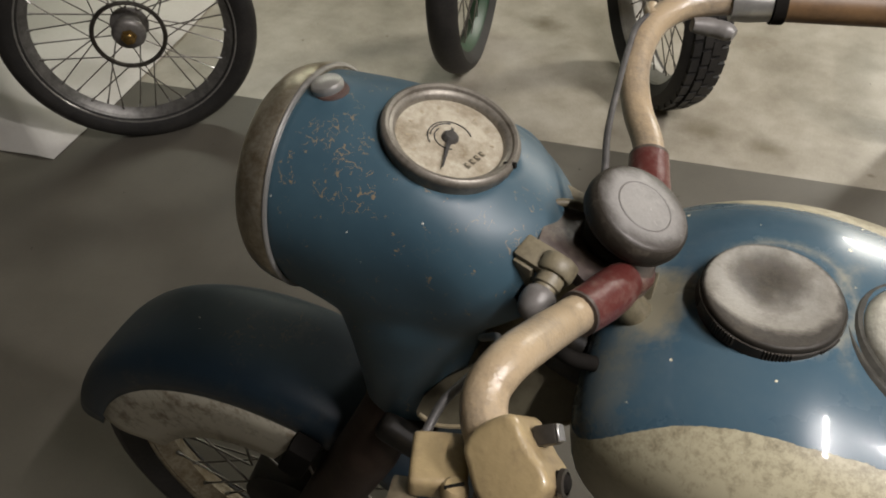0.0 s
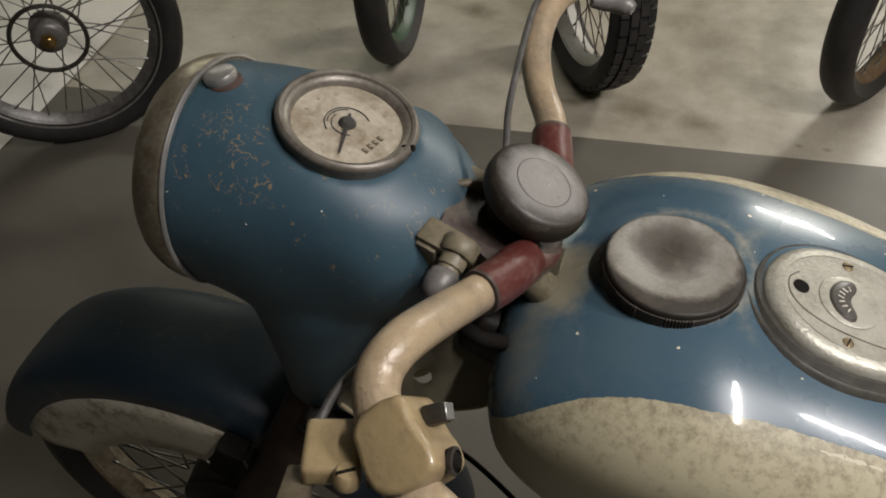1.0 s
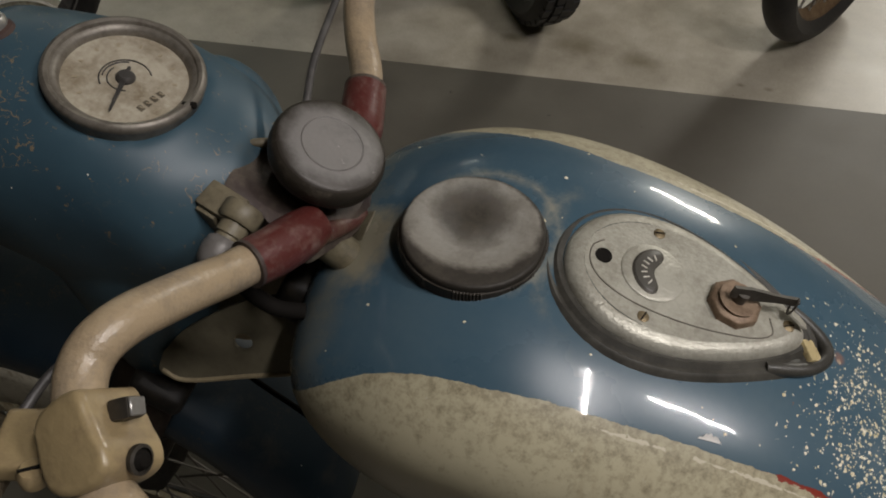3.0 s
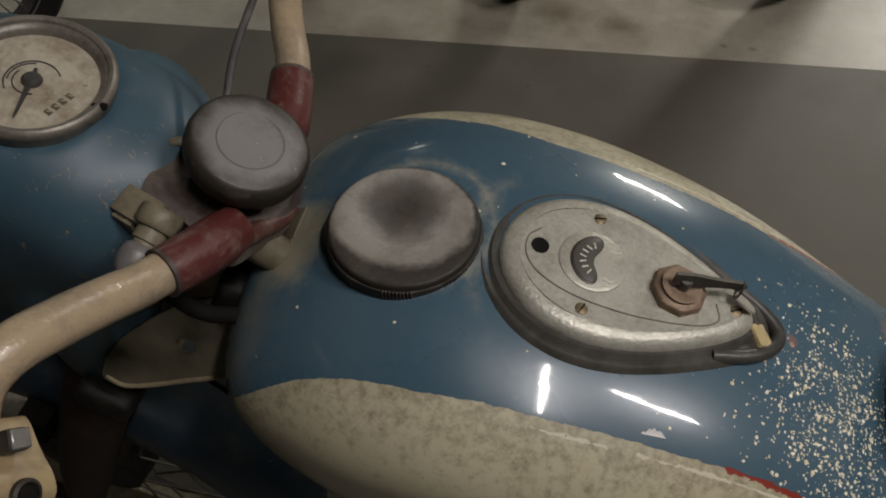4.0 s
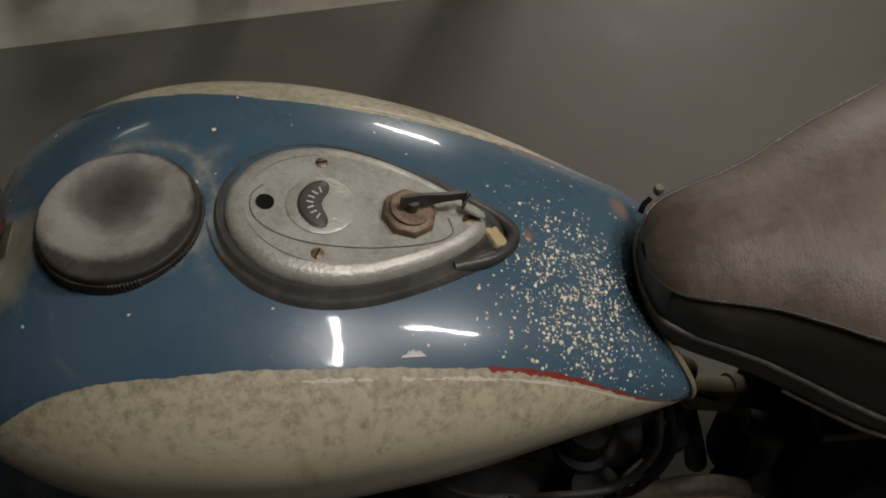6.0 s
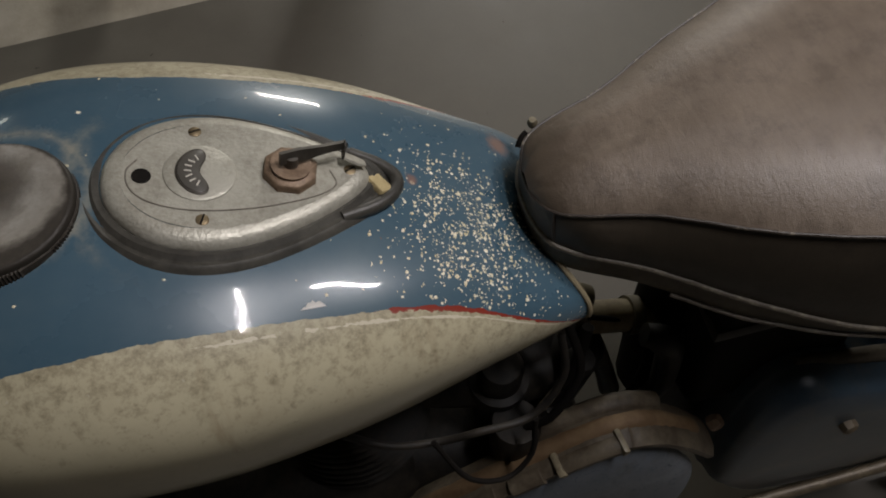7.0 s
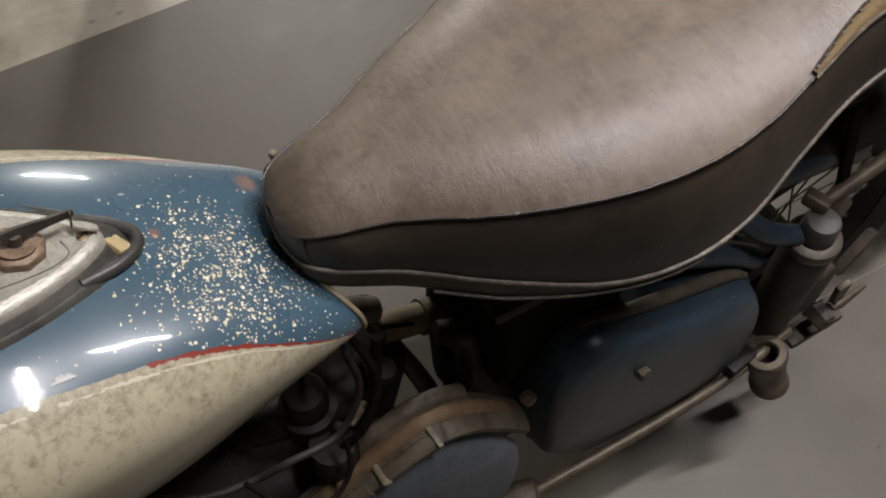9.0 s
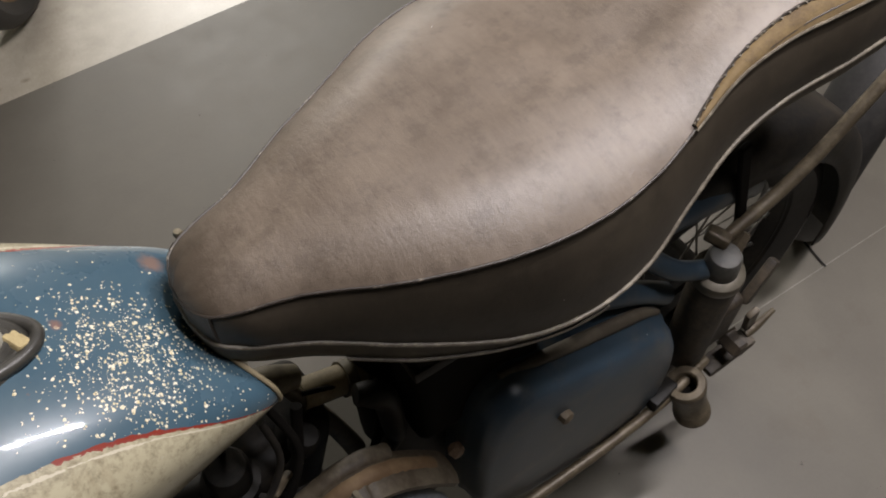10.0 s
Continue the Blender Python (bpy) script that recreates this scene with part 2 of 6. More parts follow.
def scratched_blue(name, deep, mid, scratch=(0.30, 0.20, 0.10), rough=0.36, amount=0.5, sites=(), dust=0.5):
    """Dull blue paint with thin tan scratches, rust nicks and dust."""
    m, nt, b = material(name)
    co = nt.nodes.new("ShaderNodeTexCoord").outputs["Object"]
    broad = noise_tex(nt, 8, 7, 0.62, co)
    col = ramp(nt, broad, [(0.25, deep), (0.6, mid), (0.85, tuple(min(1, c * 1.5 + 0.03) for c in mid))])
    # short scratches in two directions, in clusters
    cluster = calc(nt, "GREATER_THAN", noise_tex(nt, 12, 4, 0.6, co), 1.0 - amount)
    near = None
    for sx, sy, sz, sr in sites:
        off = node(nt, "ShaderNodeVectorMath")
        off.operation = "DISTANCE"
        nt.links.new(co, off.inputs[0])
        off.inputs[1].default_value = (sx, sy, sz)
        one = calc(nt, "SUBTRACT", 1.0, calc(nt, "DIVIDE", off.outputs["Value"], sr))
        near = one if near is None else calc(nt, "MAXIMUM", near, one)
    if near is not None:
        near = calc(nt, "MAXIMUM", near, 0.0)
        ragged = calc(nt, "MULTIPLY_ADD", noise_tex(nt, 70, 5, 0.7, co), 1.2, -0.6)
        cluster = calc(nt, "MAXIMUM", calc(nt, "MULTIPLY", cluster, 0.12), calc(nt, "GREATER_THAN", calc(nt, "ADD", near, ragged), 0.10))
    for scale, gate, wide in ((46, 0.50, 0.0065), (75, 0.52, 0.0085), (120, 0.55, 0.012)):
        path = calc(nt, "ABSOLUTE", calc(nt, "SUBTRACT", noise_tex(nt, scale, 2, 0.5, co), 0.5))
        broken = calc(nt, "GREATER_THAN", noise_tex(nt, scale * 1.3 + 11, 4, 0.65, co), gate)
        streak = calc(nt, "MULTIPLY", calc(nt, "LESS_THAN", path, wide), broken)
        col = mix(nt, calc(nt, "MULTIPLY", calc(nt, "MULTIPLY", streak, cluster), 0.62), col, scratch)
    haze = ramp(nt, noise_tex(nt, 19, 8, 0.72, co), [(0.56 - 0.2 * (dust - 0.5), (0, 0, 0)), (0.74, (dust, dust, dust))])
    col = mix(nt, haze, col, (0.085, 0.080, 0.070))
    nick = calc(nt, "GREATER_THAN", noise_tex(nt, 90, 5, 0.7, co), 0.735)
    col = mix(nt, nick, col, (0.17, 0.07, 0.045))
    v = node(nt, "ShaderNodeTexVoronoi", Scale=95.0)
    nt.links.new(co, v.inputs["Vector"])
    rnd = nt.nodes.new("ShaderNodeSeparateColor")
    nt.links.new(v.outputs["Color"], rnd.inputs[0])
    dots = calc(nt, "MULTIPLY", calc(nt, "LESS_THAN", rnd.outputs[0], 0.03), calc(nt, "LESS_THAN", v.outputs["Distance"], 0.065))
    col = mix(nt, dots, col, (0.65, 0.62, 0.55))
    nt.links.new(col, b.inputs["Base Color"])
    nt.links.new(calc(nt, "MULTIPLY_ADD", broad, 0.25, rough - 0.10), b.inputs["Roughness"])
    bump(nt, b, calc(nt, "ADD", noise_tex(nt, 60, 5, 0.6, co), calc(nt, "MULTIPLY", nick, -0.6)), 0.10, 0.001)
    return m


def leather(name, base, pale, rough, wrinkle=0.45, nose=None):
    m, nt, b = material(name)
    co = nt.nodes.new("ShaderNodeTexCoord").outputs["Object"]
    broad = noise_tex(nt, 9, 7, 0.65, co)
    v = node(nt, "ShaderNodeTexVoronoi", Scale=700.0)
    v.feature = "DISTANCE_TO_EDGE"
    nt.links.new(co, v.inputs["Vector"])
    stretch = node(nt, "ShaderNodeMapping")
    stretch.inputs["Scale"].default_value = (1.0, 0.30, 0.5)
    nt.links.new(co, stretch.inputs["Vector"])
    folds = noise_tex(nt, 95, 6, 0.72, stretch.outputs["Vector"])
    col = ramp(nt, calc(nt, "MULTIPLY_ADD", folds, 0.3, calc(nt, "MULTIPLY", broad, 0.7)), [(0.32, base), (0.62, pale)])
    blot = noise_tex(nt, 34, 6, 0.7, co)
    col = mix(nt, calc(nt, "MULTIPLY", ramp(nt, blot, [(0.50, (0, 0, 0)), (0.64, (1, 1, 1))]), 0.45), col, tuple(c * 0.72 for c in base))
    if nose:
        sep = nt.nodes.new("ShaderNodeSeparateXYZ")
        nt.links.new(co, sep.inputs[0])
        reach = node(nt, "ShaderNodeMapRange", **{"From Min": nose[0], "From Max": nose[1], "To Min": 0.38, "To Max": -0.20})
        nt.links.new(calc(nt, "ADD", sep.outputs[0], calc(nt, "MULTIPLY", calc(nt, "ABSOLUTE", sep.outputs[1]), 0.3)), reach.inputs["Value"])
        soiled = ramp(nt, calc(nt, "ADD", noise_tex(nt, 30, 8, 0.7, co), reach.outputs["Result"]), [(0.48, (0, 0, 0)), (0.78, (0.8, 0.8, 0.8))])
        col = mix(nt, soiled, col, (0.062, 0.045, 0.030))
    w = node(nt, "ShaderNodeTexVoronoi", Scale=60.0)
    nt.links.new(co, w.inputs["Vector"])
    rnd = nt.nodes.new("ShaderNodeSeparateColor")
    nt.links.new(w.outputs["Color"], rnd.inputs[0])
    dots = calc(nt, "MULTIPLY", calc(nt, "LESS_THAN", rnd.outputs[0], 0.03), calc(nt, "LESS_THAN", w.outputs["Distance"], 0.045))
    col = mix(nt, dots, col, (0.6, 0.55, 0.5))
    nt.links.new(col, b.inputs["Base Color"])
    nt.links.new(calc(nt, "MULTIPLY_ADD", broad, 0.2, rough - 0.10), b.inputs["Roughness"])
    h = calc(nt, "ADD", calc(nt, "MULTIPLY", v.outputs["Distance"], 0.35), calc(nt, "MULTIPLY_ADD", noise_tex(nt, 28, 5, 0.6, co), 1.2, folds))
    bump(nt, b, h, wrinkle, 0.0012)
    return m


def floor_paint(name, tones, rough, stain=None, coarse=1.6, spills=()):
    """Concrete or floor paint: cloudy tones, fine grit and stains."""
    m, nt, b = material(name)
    co = nt.nodes.new("ShaderNodeTexCoord").outputs["Object"]
    cloud = noise_tex(nt, coarse, 9, 0.62, co)
    mid = noise_tex(nt, coarse * 7, 6, 0.6, co)
    grit = noise_tex(nt, 180, 3, 0.7, co)
    f = calc(nt, "ADD", calc(nt, "MULTIPLY", cloud, 0.55), calc(nt, "ADD", calc(nt, "MULTIPLY", mid, 0.33), calc(nt, "MULTIPLY", grit, 0.12)))
    col = ramp(nt, f, [(0.36, tones[0]), (0.5, tones[1]), (0.64, tones[2])])
    if stain:
        where = ramp(nt, noise_tex(nt, coarse * 2.3, 8, 0.7, co), [(0.60, (0, 0, 0)), (0.72, (1, 1, 1))])
        sp = nt.nodes.new("ShaderNodeSeparateColor")
        nt.links.new(where, sp.inputs[0])
        col = mix(nt, calc(nt, "MULTIPLY", sp.outputs[0], 0.55), col, stain)
        dots = calc(nt, "GREATER_THAN", noise_tex(nt, 38, 4, 0.6, co), 0.735)
        col = mix(nt, dots, col, tuple(c * 0.5 for c in stain))
    if spills:
        sep = nt.nodes.new("ShaderNodeSeparateXYZ")
        nt.links.new(co, sep.inputs[0])
        edge = calc(nt, "MULTIPLY_ADD", noise_tex(nt, 17, 8, 0.7, co), 1.6, -0.8)
        wet = None
        for sx, sy, sr in spills:
            dx = calc(nt, "DIVIDE", calc(nt, "SUBTRACT", sep.outputs[0], sx), sr)
            dy = calc(nt, "DIVIDE", calc(nt, "SUBTRACT", sep.outputs[1], sy), sr * 0.6)
            d = calc(nt, "SQRT", calc(nt, "ADD", calc(nt, "MULTIPLY", dx, dx), calc(nt, "MULTIPLY", dy, dy)))
            one = calc(nt, "SUBTRACT", 1.2, calc(nt, "ADD", d, edge))
            wet = one if wet is None else calc(nt, "MAXIMUM", wet, one)
        soak = nt.nodes.new("ShaderNodeClamp")
        nt.links.new(calc(nt, "MULTIPLY", wet, 0.9), soak.inputs[0])
        col = mix(nt, calc(nt, "MULTIPLY", soak.outputs[0], 0.75), col, (0.15, 0.125, 0.075))
    nt.links.new(col, b.inputs["Base Color"])
    nt.links.new(calc(nt, "MULTIPLY_ADD", mid, 0.2, rough - 0.1), b.inputs["Roughness"])
    bump(nt, b, calc(nt, "ADD", mid, calc(nt, "MULTIPLY", grit, 0.4)), 0.12, 0.002)
    return m


TANKPAINT = tank_paint()
HEADPAINT = scratched_blue("nacelle_blue", (0.027, 0.058, 0.082), (0.043, 0.086, 0.113), (0.26, 0.185, 0.10), rough=0.43, amount=0.38, dust=0.3, sites=((-0.4062, -0.0403, 0.9561, 0.017), (-0.3685, -0.066, 0.9379, 0.020), (-0.3779, -0.0514, 0.9495, 0.015), (-0.3755, -0.0391, 0.9552, 0.013), (-0.386, -0.066, 0.9385, 0.016), (-0.2544, -0.0441, 0.9045, 0.013), (-0.2565, -0.0128, 0.918, 0.014), (-0.3917, -0.0282, 0.9601, 0.016), (-0.4262, -0.0669, 0.9357, 0.012)))
CHIPDARK = surface("dark_blue_undercoat", (0.020, 0.036, 0.075), (0.045, 0.060, 0.095), 0.5, coarse=50)
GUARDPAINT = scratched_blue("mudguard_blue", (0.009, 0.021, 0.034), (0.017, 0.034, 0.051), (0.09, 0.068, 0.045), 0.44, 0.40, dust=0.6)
BOXBLUE = scratched_blue("faded_blue", (0.014, 0.023, 0.034), (0.036, 0.060, 0.084), (0.13, 0.10, 0.07), 0.36, 0.36, dust=0.75)
COVERPAINT = scratched_blue("grey_blue_paint", (0.10, 0.125, 0.158), (0.18, 0.20, 0.23), (0.05, 0.09, 0.14), 0.5, 0.55, dust=0.7)
CREAMEDGE = surface("pale_dusty_paint", (0.34, 0.28, 0.17), (0.16, 0.125, 0.075), 0.6, coarse=24, fine=160)
WHITEPAINT = surface("scuffed_cream_paint", (0.46, 0.43, 0.34), (0.16, 0.12, 0.075), 0.5, coarse=16, fine=120, wear=(0.50, 0.62))
GUSSET = surface("olive_sheet_metal", (0.165, 0.148, 0.100), (0.095, 0.080, 0.052), 0.5, coarse=14)
BAR = surface("tan_bar_paint", (0.38, 0.29, 0.185), (0.20, 0.163, 0.12), 0.34, coarse=20, fine=190, wear=(0.46, 0.66), relief=1.0)
def lumpy_gloss(m, scale, share):
    """Thick brushed enamel: a clear gloss over fine lumps."""
    nt, b = m.node_tree, m.node_tree.nodes["Principled BSDF"]
    lumps = node(nt, "ShaderNodeBump", Strength=0.30, Distance=0.0016)
    nt.links.new(noise_tex(nt, scale, 3, 0.5), lumps.inputs["Height"])
    nt.links.new(lumps.outputs["Normal"], b.inputs["Normal"])
    nt.links.new(lumps.outputs["Normal"], b.inputs["Coat Normal"])
    b.inputs["Coat Weight"].default_value = share
    b.inputs["Coat Roughness"].default_value = 0.09


lumpy_gloss(BAR, 420, 0.22)
BOXPAINT = surface("tan_box_paint", (0.33, 0.25, 0.130), (0.20, 0.145, 0.085), 0.40, coarse=26, fine=170, wear=(0.46, 0.68), relief=0.5)
lumpy_gloss(BOXPAINT, 170, 0.4)
GRIP = surface("brown_grip", (0.15, 0.085, 0.038), (0.08, 0.045, 0.022), 0.5, coarse=20)
RED = surface("red_paint", (0.088, 0.021, 0.018), (0.18, 0.115, 0.095), 0.32, coarse=55, fine=240, wear=(0.51, 0.72), relief=0.6)
HORN = surface("worn_red_brown", (0.070, 0.024, 0.020), (0.13, 0.085, 0.062), 0.40, coarse=50, fine=240, wear=(0.46, 0.66), relief=0.6)
YOKEPAINT = surface("yoke_paint", (0.056, 0.041, 0.036), (0.14, 0.115, 0.085), 0.42, coarse=34, fine=220, wear=(0.46, 0.68), relief=0.5)
NOSEDIRT = surface("dirty_cream", (0.135, 0.115, 0.072), (0.060, 0.050, 0.030), 0.5, coarse=60, fine=260, relief=0.6)
KNOBDARK = surface("grimy_rim", (0.030, 0.025, 0.019), (0.085, 0.072, 0.056), 0.50, metal=0.0, coarse=70, fine=300, wear=(0.52, 0.70), relief=0.6)
KNOBDARK.node_tree.nodes["Principled BSDF"].inputs["Specular IOR Level"].default_value = 0.2
FORKPAINT = surface("dirty_red_brown", (0.034, 0.021, 0.015), (0.062, 0.043, 0.029), 0.6, coarse=16)
KNOBMETAL = surface("grey_bakelite", (0.20, 0.19, 0.178), (0.13, 0.115, 0.105), 0.42, metal=0.15, coarse=30, fine=300, relief=0.3)
def cap_metal():
    """Dull metal, darkest in the dished middle, with a grimy rim and the side's shade coloured in."""
    m, nt, b = material("dull_cap_metal")
    co = nt.nodes.new("ShaderNodeTexCoord").outputs["Object"]
    sep = nt.nodes.new("ShaderNodeSeparateXYZ")
    nt.links.new(co, sep.inputs[0])
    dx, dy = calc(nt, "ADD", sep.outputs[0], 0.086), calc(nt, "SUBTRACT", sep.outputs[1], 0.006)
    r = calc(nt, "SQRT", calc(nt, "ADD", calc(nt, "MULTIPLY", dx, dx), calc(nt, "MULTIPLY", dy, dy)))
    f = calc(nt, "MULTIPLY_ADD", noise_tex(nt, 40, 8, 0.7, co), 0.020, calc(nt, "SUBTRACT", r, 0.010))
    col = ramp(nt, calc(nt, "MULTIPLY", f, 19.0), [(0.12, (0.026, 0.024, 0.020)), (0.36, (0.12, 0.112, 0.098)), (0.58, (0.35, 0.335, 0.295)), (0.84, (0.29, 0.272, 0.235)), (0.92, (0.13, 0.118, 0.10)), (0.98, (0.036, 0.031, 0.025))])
    col = mix(nt, calc(nt, "MULTIPLY", noise_tex(nt, 300, 4, 0.7, co), 0.35), col, (0.08, 0.07, 0.06))
    col = mix(nt, ramp(nt, noise_tex(nt, 30, 9, 0.72, co), [(0.46, (0, 0, 0)), (0.66, (0.62, 0.62, 0.62))]), col, (0.105, 0.090, 0.068))
    # dirt on the rim and shade on the cap's side, both put into the colour
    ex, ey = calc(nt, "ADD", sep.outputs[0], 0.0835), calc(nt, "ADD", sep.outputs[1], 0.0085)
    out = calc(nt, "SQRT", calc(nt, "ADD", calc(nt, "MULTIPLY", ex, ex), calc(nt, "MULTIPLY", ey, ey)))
    rim_dark = ramp(nt, calc(nt, "MULTIPLY", calc(nt, "MULTIPLY_ADD", noise_tex(nt, 90, 7, 0.7, co), 0.007, out), 19.0), [(0.915, (0, 0, 0)), (0.965, (1, 1, 1))])
    col = mix(nt, rim_dark, col, (0.026, 0.022, 0.017))
    nt.links.new(col, b.inputs["Base Color"])
    b.inputs["Metallic"].default_value = 0.12
    b.inputs["Specular IOR Level"].default_value = 0.3
    nt.links.new(calc(nt, "MULTIPLY_ADD", noise_tex(nt, 60, 5, 0.6, co), 0.30, 0.34), b.inputs["Roughness"])
    bump(nt, b, noise_tex(nt, 260, 5, 0.7, co), 0.30, 0.0012)
    return m


def worn_disc(name, cx, radius, middle, rim, rough, metal):
    """A handled disc: its top rubbed clean, its edge dark and grimy, chipped here and there."""
    m, nt, b = material(name)
    co = nt.nodes.new("ShaderNodeTexCoord").outputs["Object"]
    sep = nt.nodes.new("ShaderNodeSeparateXYZ")
    nt.links.new(co, sep.inputs[0])
    dx = calc(nt, "SUBTRACT", sep.outputs[0], cx)
    r = calc(nt, "SQRT", calc(nt, "ADD", calc(nt, "MULTIPLY", dx, dx), calc(nt, "MULTIPLY", sep.outputs[1], sep.outputs[1])))
    f = calc(nt, "ADD", calc(nt, "DIVIDE", r, radius), calc(nt, "MULTIPLY_ADD", noise_tex(nt, 55, 8, 0.7, co), 0.5, -0.25))
    col = ramp(nt, f, [(0.0, middle), (0.62, tuple(c * 0.9 for c in middle)), (0.88, rim)])
    col = mix(nt, ramp(nt, noise_tex(nt, 38, 9, 0.75, co), [(0.52, (0, 0, 0)), (0.70, (0.6, 0.6, 0.6))]), col, tuple(c * 0.5 for c in middle))
    col = mix(nt, calc(nt, "GREATER_THAN", noise_tex(nt, 170, 4, 0.6, co), 0.71), col, tuple(min(1, c * 1.9) for c in middle))
    nt.links.new(col, b.inputs["Base Color"])
    b.inputs["Metallic"].default_value = metal
    nt.links.new(calc(nt, "MULTIPLY_ADD", noise_tex(nt, 60, 5, 0.6, co), 0.3, rough - 0.15), b.inputs["Roughness"])
    bump(nt, b, noise_tex(nt, 260, 5, 0.7, co), 0.32, 0.0012)
    return m


KNOBDISC = worn_disc("rubbed_knob", -0.179, 0.0375, (0.235, 0.222, 0.210), (0.046, 0.039, 0.032), 0.44, 0.20)
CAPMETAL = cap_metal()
PLATEMETAL = surface("pitted_plate_metal", (0.44, 0.425, 0.36), (0.235, 0.22, 0.175), 0.40, metal=0.30, coarse=34, fine=300, wear=(0.42, 0.68), relief=1.2, gloss_spread=0.3)
lumpy_gloss(PLATEMETAL, 420, 0.0)
GASKET = surface("dusty_rubber", (0.034, 0.032, 0.027), (0.085, 0.080, 0.066), 0.40, coarse=22, fine=160, relief=0.3)
DARKMETAL = surface("dark_metal", (0.05, 0.044, 0.036), (0.11, 0.10, 0.085), 0.45, metal=0.5, coarse=40)
BEZEL = surface("worn_bezel", (0.205, 0.185, 0.155), (0.085, 0.072, 0.056), 0.42, metal=0.4, coarse=46, fine=260)
RUSTDARK = surface("dark_rust", (0.050, 0.026, 0.020), (0.085, 0.055, 0.045), 0.7, coarse=70)
PLATEDULL = surface("grey_green_cap", (0.050, 0.049, 0.044), (0.12, 0.112, 0.095), 0.5, coarse=40)
RIMGREY = surface("dull_grey_rim", (0.13, 0.125, 0.115), (0.26, 0.25, 0.235), 0.4, metal=0.5, coarse=30)
RIMPALE = surface("pale_rim_paint", (0.52, 0.50, 0.46), (0.36, 0.34, 0.30), 0.5, coarse=20)
ZINC = surface("dull_zinc", (0.40, 0.39, 0.37), (0.25, 0.235, 0.215), 0.35, metal=0.7, coarse=40)
HUBMETAL = surface("grey_hub_metal", (0.26, 0.245, 0.23), (0.12, 0.11, 0.10), 0.45, metal=0.6, coarse=24)
SPOKE = surface("dull_spoke_wire", (0.20, 0.185, 0.165), (0.12, 0.10, 0.085), 0.45, metal=0.7)
CHROME = surface("tarnished_chrome", (0.50, 0.455, 0.36), (0.22, 0.172, 0.105), 0.32, metal=0.80, coarse=26, fine=200, wear=(0.40, 0.62), relief=0.5, gloss_spread=0.3)
BRASS = surface("brassy_screw", (0.20, 0.155, 0.09), (0.12, 0.09, 0.05), 0.5, metal=0.7, coarse=60)
AXLEBRASS = surface("yellow_brass", (0.42, 0.28, 0.10), (0.20, 0.13, 0.05), 0.3, metal=0.9, coarse=60)
JOINT = surface("joint_dust", (0.24, 0.225, 0.195), (0.15, 0.138, 0.118), 0.8, coarse=30)
COLLAR = surface("pale_collar", (0.105, 0.092, 0.068), (0.055, 0.046, 0.032), 0.45, metal=0.4, coarse=30)
RODMETAL = surface("dusty_brown_metal", (0.072, 0.056, 0.036), (0.175, 0.142, 0.092), 0.5, metal=0.25, coarse=28, fine=180)
RUSTBAND = surface("dusty_rust", (0.055, 0.041, 0.026), (0.145, 0.120, 0.082), 0.6, coarse=26, fine=150, wear=(0.42, 0.68), relief=0.8)
GRIME = surface("brown_grime", (0.020, 0.015, 0.010), (0.075, 0.056, 0.034), 0.6, coarse=30, fine=160, wear=(0.42, 0.66), relief=0.9)
BRACKET = surface("dusty_olive_metal", (0.19, 0.162, 0.105), (0.085, 0.070, 0.045), 0.5, coarse=40, fine=200, wear=(0.44, 0.66))
RUSTNUT = surface("rusty_nut", (0.125, 0.082, 0.052), (0.27, 0.19, 0.125), 0.5, metal=0.3, coarse=60, fine=300, wear=(0.40, 0.62), relief=0.6)
RUST = surface("rusty_iron", (0.13, 0.08, 0.04), (0.22, 0.15, 0.08), 0.7, coarse=30, metal=0.2)
BLACK = surface("black_rubber", (0.016, 0.015, 0.014), (0.040, 0.036, 0.032), 0.62, coarse=14, fine=140, relief=0.5)
GREASE = surface("greasy_black_metal", (0.010, 0.009, 0.008), (0.036, 0.029, 0.020), 0.55, coarse=14, fine=120, relief=0.5)
# near-black of cables and knobs, also put in as shade of holes and gaps
HOLE = surface("black_and_hole_shade", (0.008, 0.007, 0.006), (0.014, 0.012, 0.010), 0.8)
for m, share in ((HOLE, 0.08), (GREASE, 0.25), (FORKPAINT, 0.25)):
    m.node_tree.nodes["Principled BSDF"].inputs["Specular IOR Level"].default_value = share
CABLE = surface("grey_cable", (0.055, 0.052, 0.050), (0.12, 0.112, 0.105), 0.42, coarse=50)
LEATHER = leather("brown_leatherette", (0.090, 0.066, 0.047), (0.172, 0.135, 0.101), 0.48, 0.55, (0.25, 0.34))
b = LEATHER.node_tree.nodes["Principled BSDF"]
b.inputs["Coat Weight"].default_value = 0.12
b.inputs["Coat Roughness"].default_value = 0.20
grain = node(LEATHER.node_tree, "ShaderNodeBump", Strength=0.35, Distance=0.0014)
LEATHER.node_tree.links.new(noise_tex(LEATHER.node_tree, 240, 5, 0.7), grain.inputs["Height"])
LEATHER.node_tree.links.new(grain.outputs["Normal"], b.inputs["Coat Normal"])
DARKSIDE = leather("dark_leatherette", (0.026, 0.020, 0.014), (0.048, 0.038, 0.026), 0.46, 0.3)
SKIRT = surface("dusty_seat_rim", (0.085, 0.070, 0.050), (0.17, 0.145, 0.105), 0.6, coarse=18)
PIPING = surface("cracked_piping", (0.10, 0.084, 0.062), (0.27, 0.235, 0.175), 0.55, coarse=60, fine=400, wear=(0.46, 0.66))
PIPETOP = surface("dull_piping", (0.034, 0.026, 0.020), (0.28, 0.24, 0.18), 0.5, coarse=90, fine=420, wear=(0.55, 0.66))
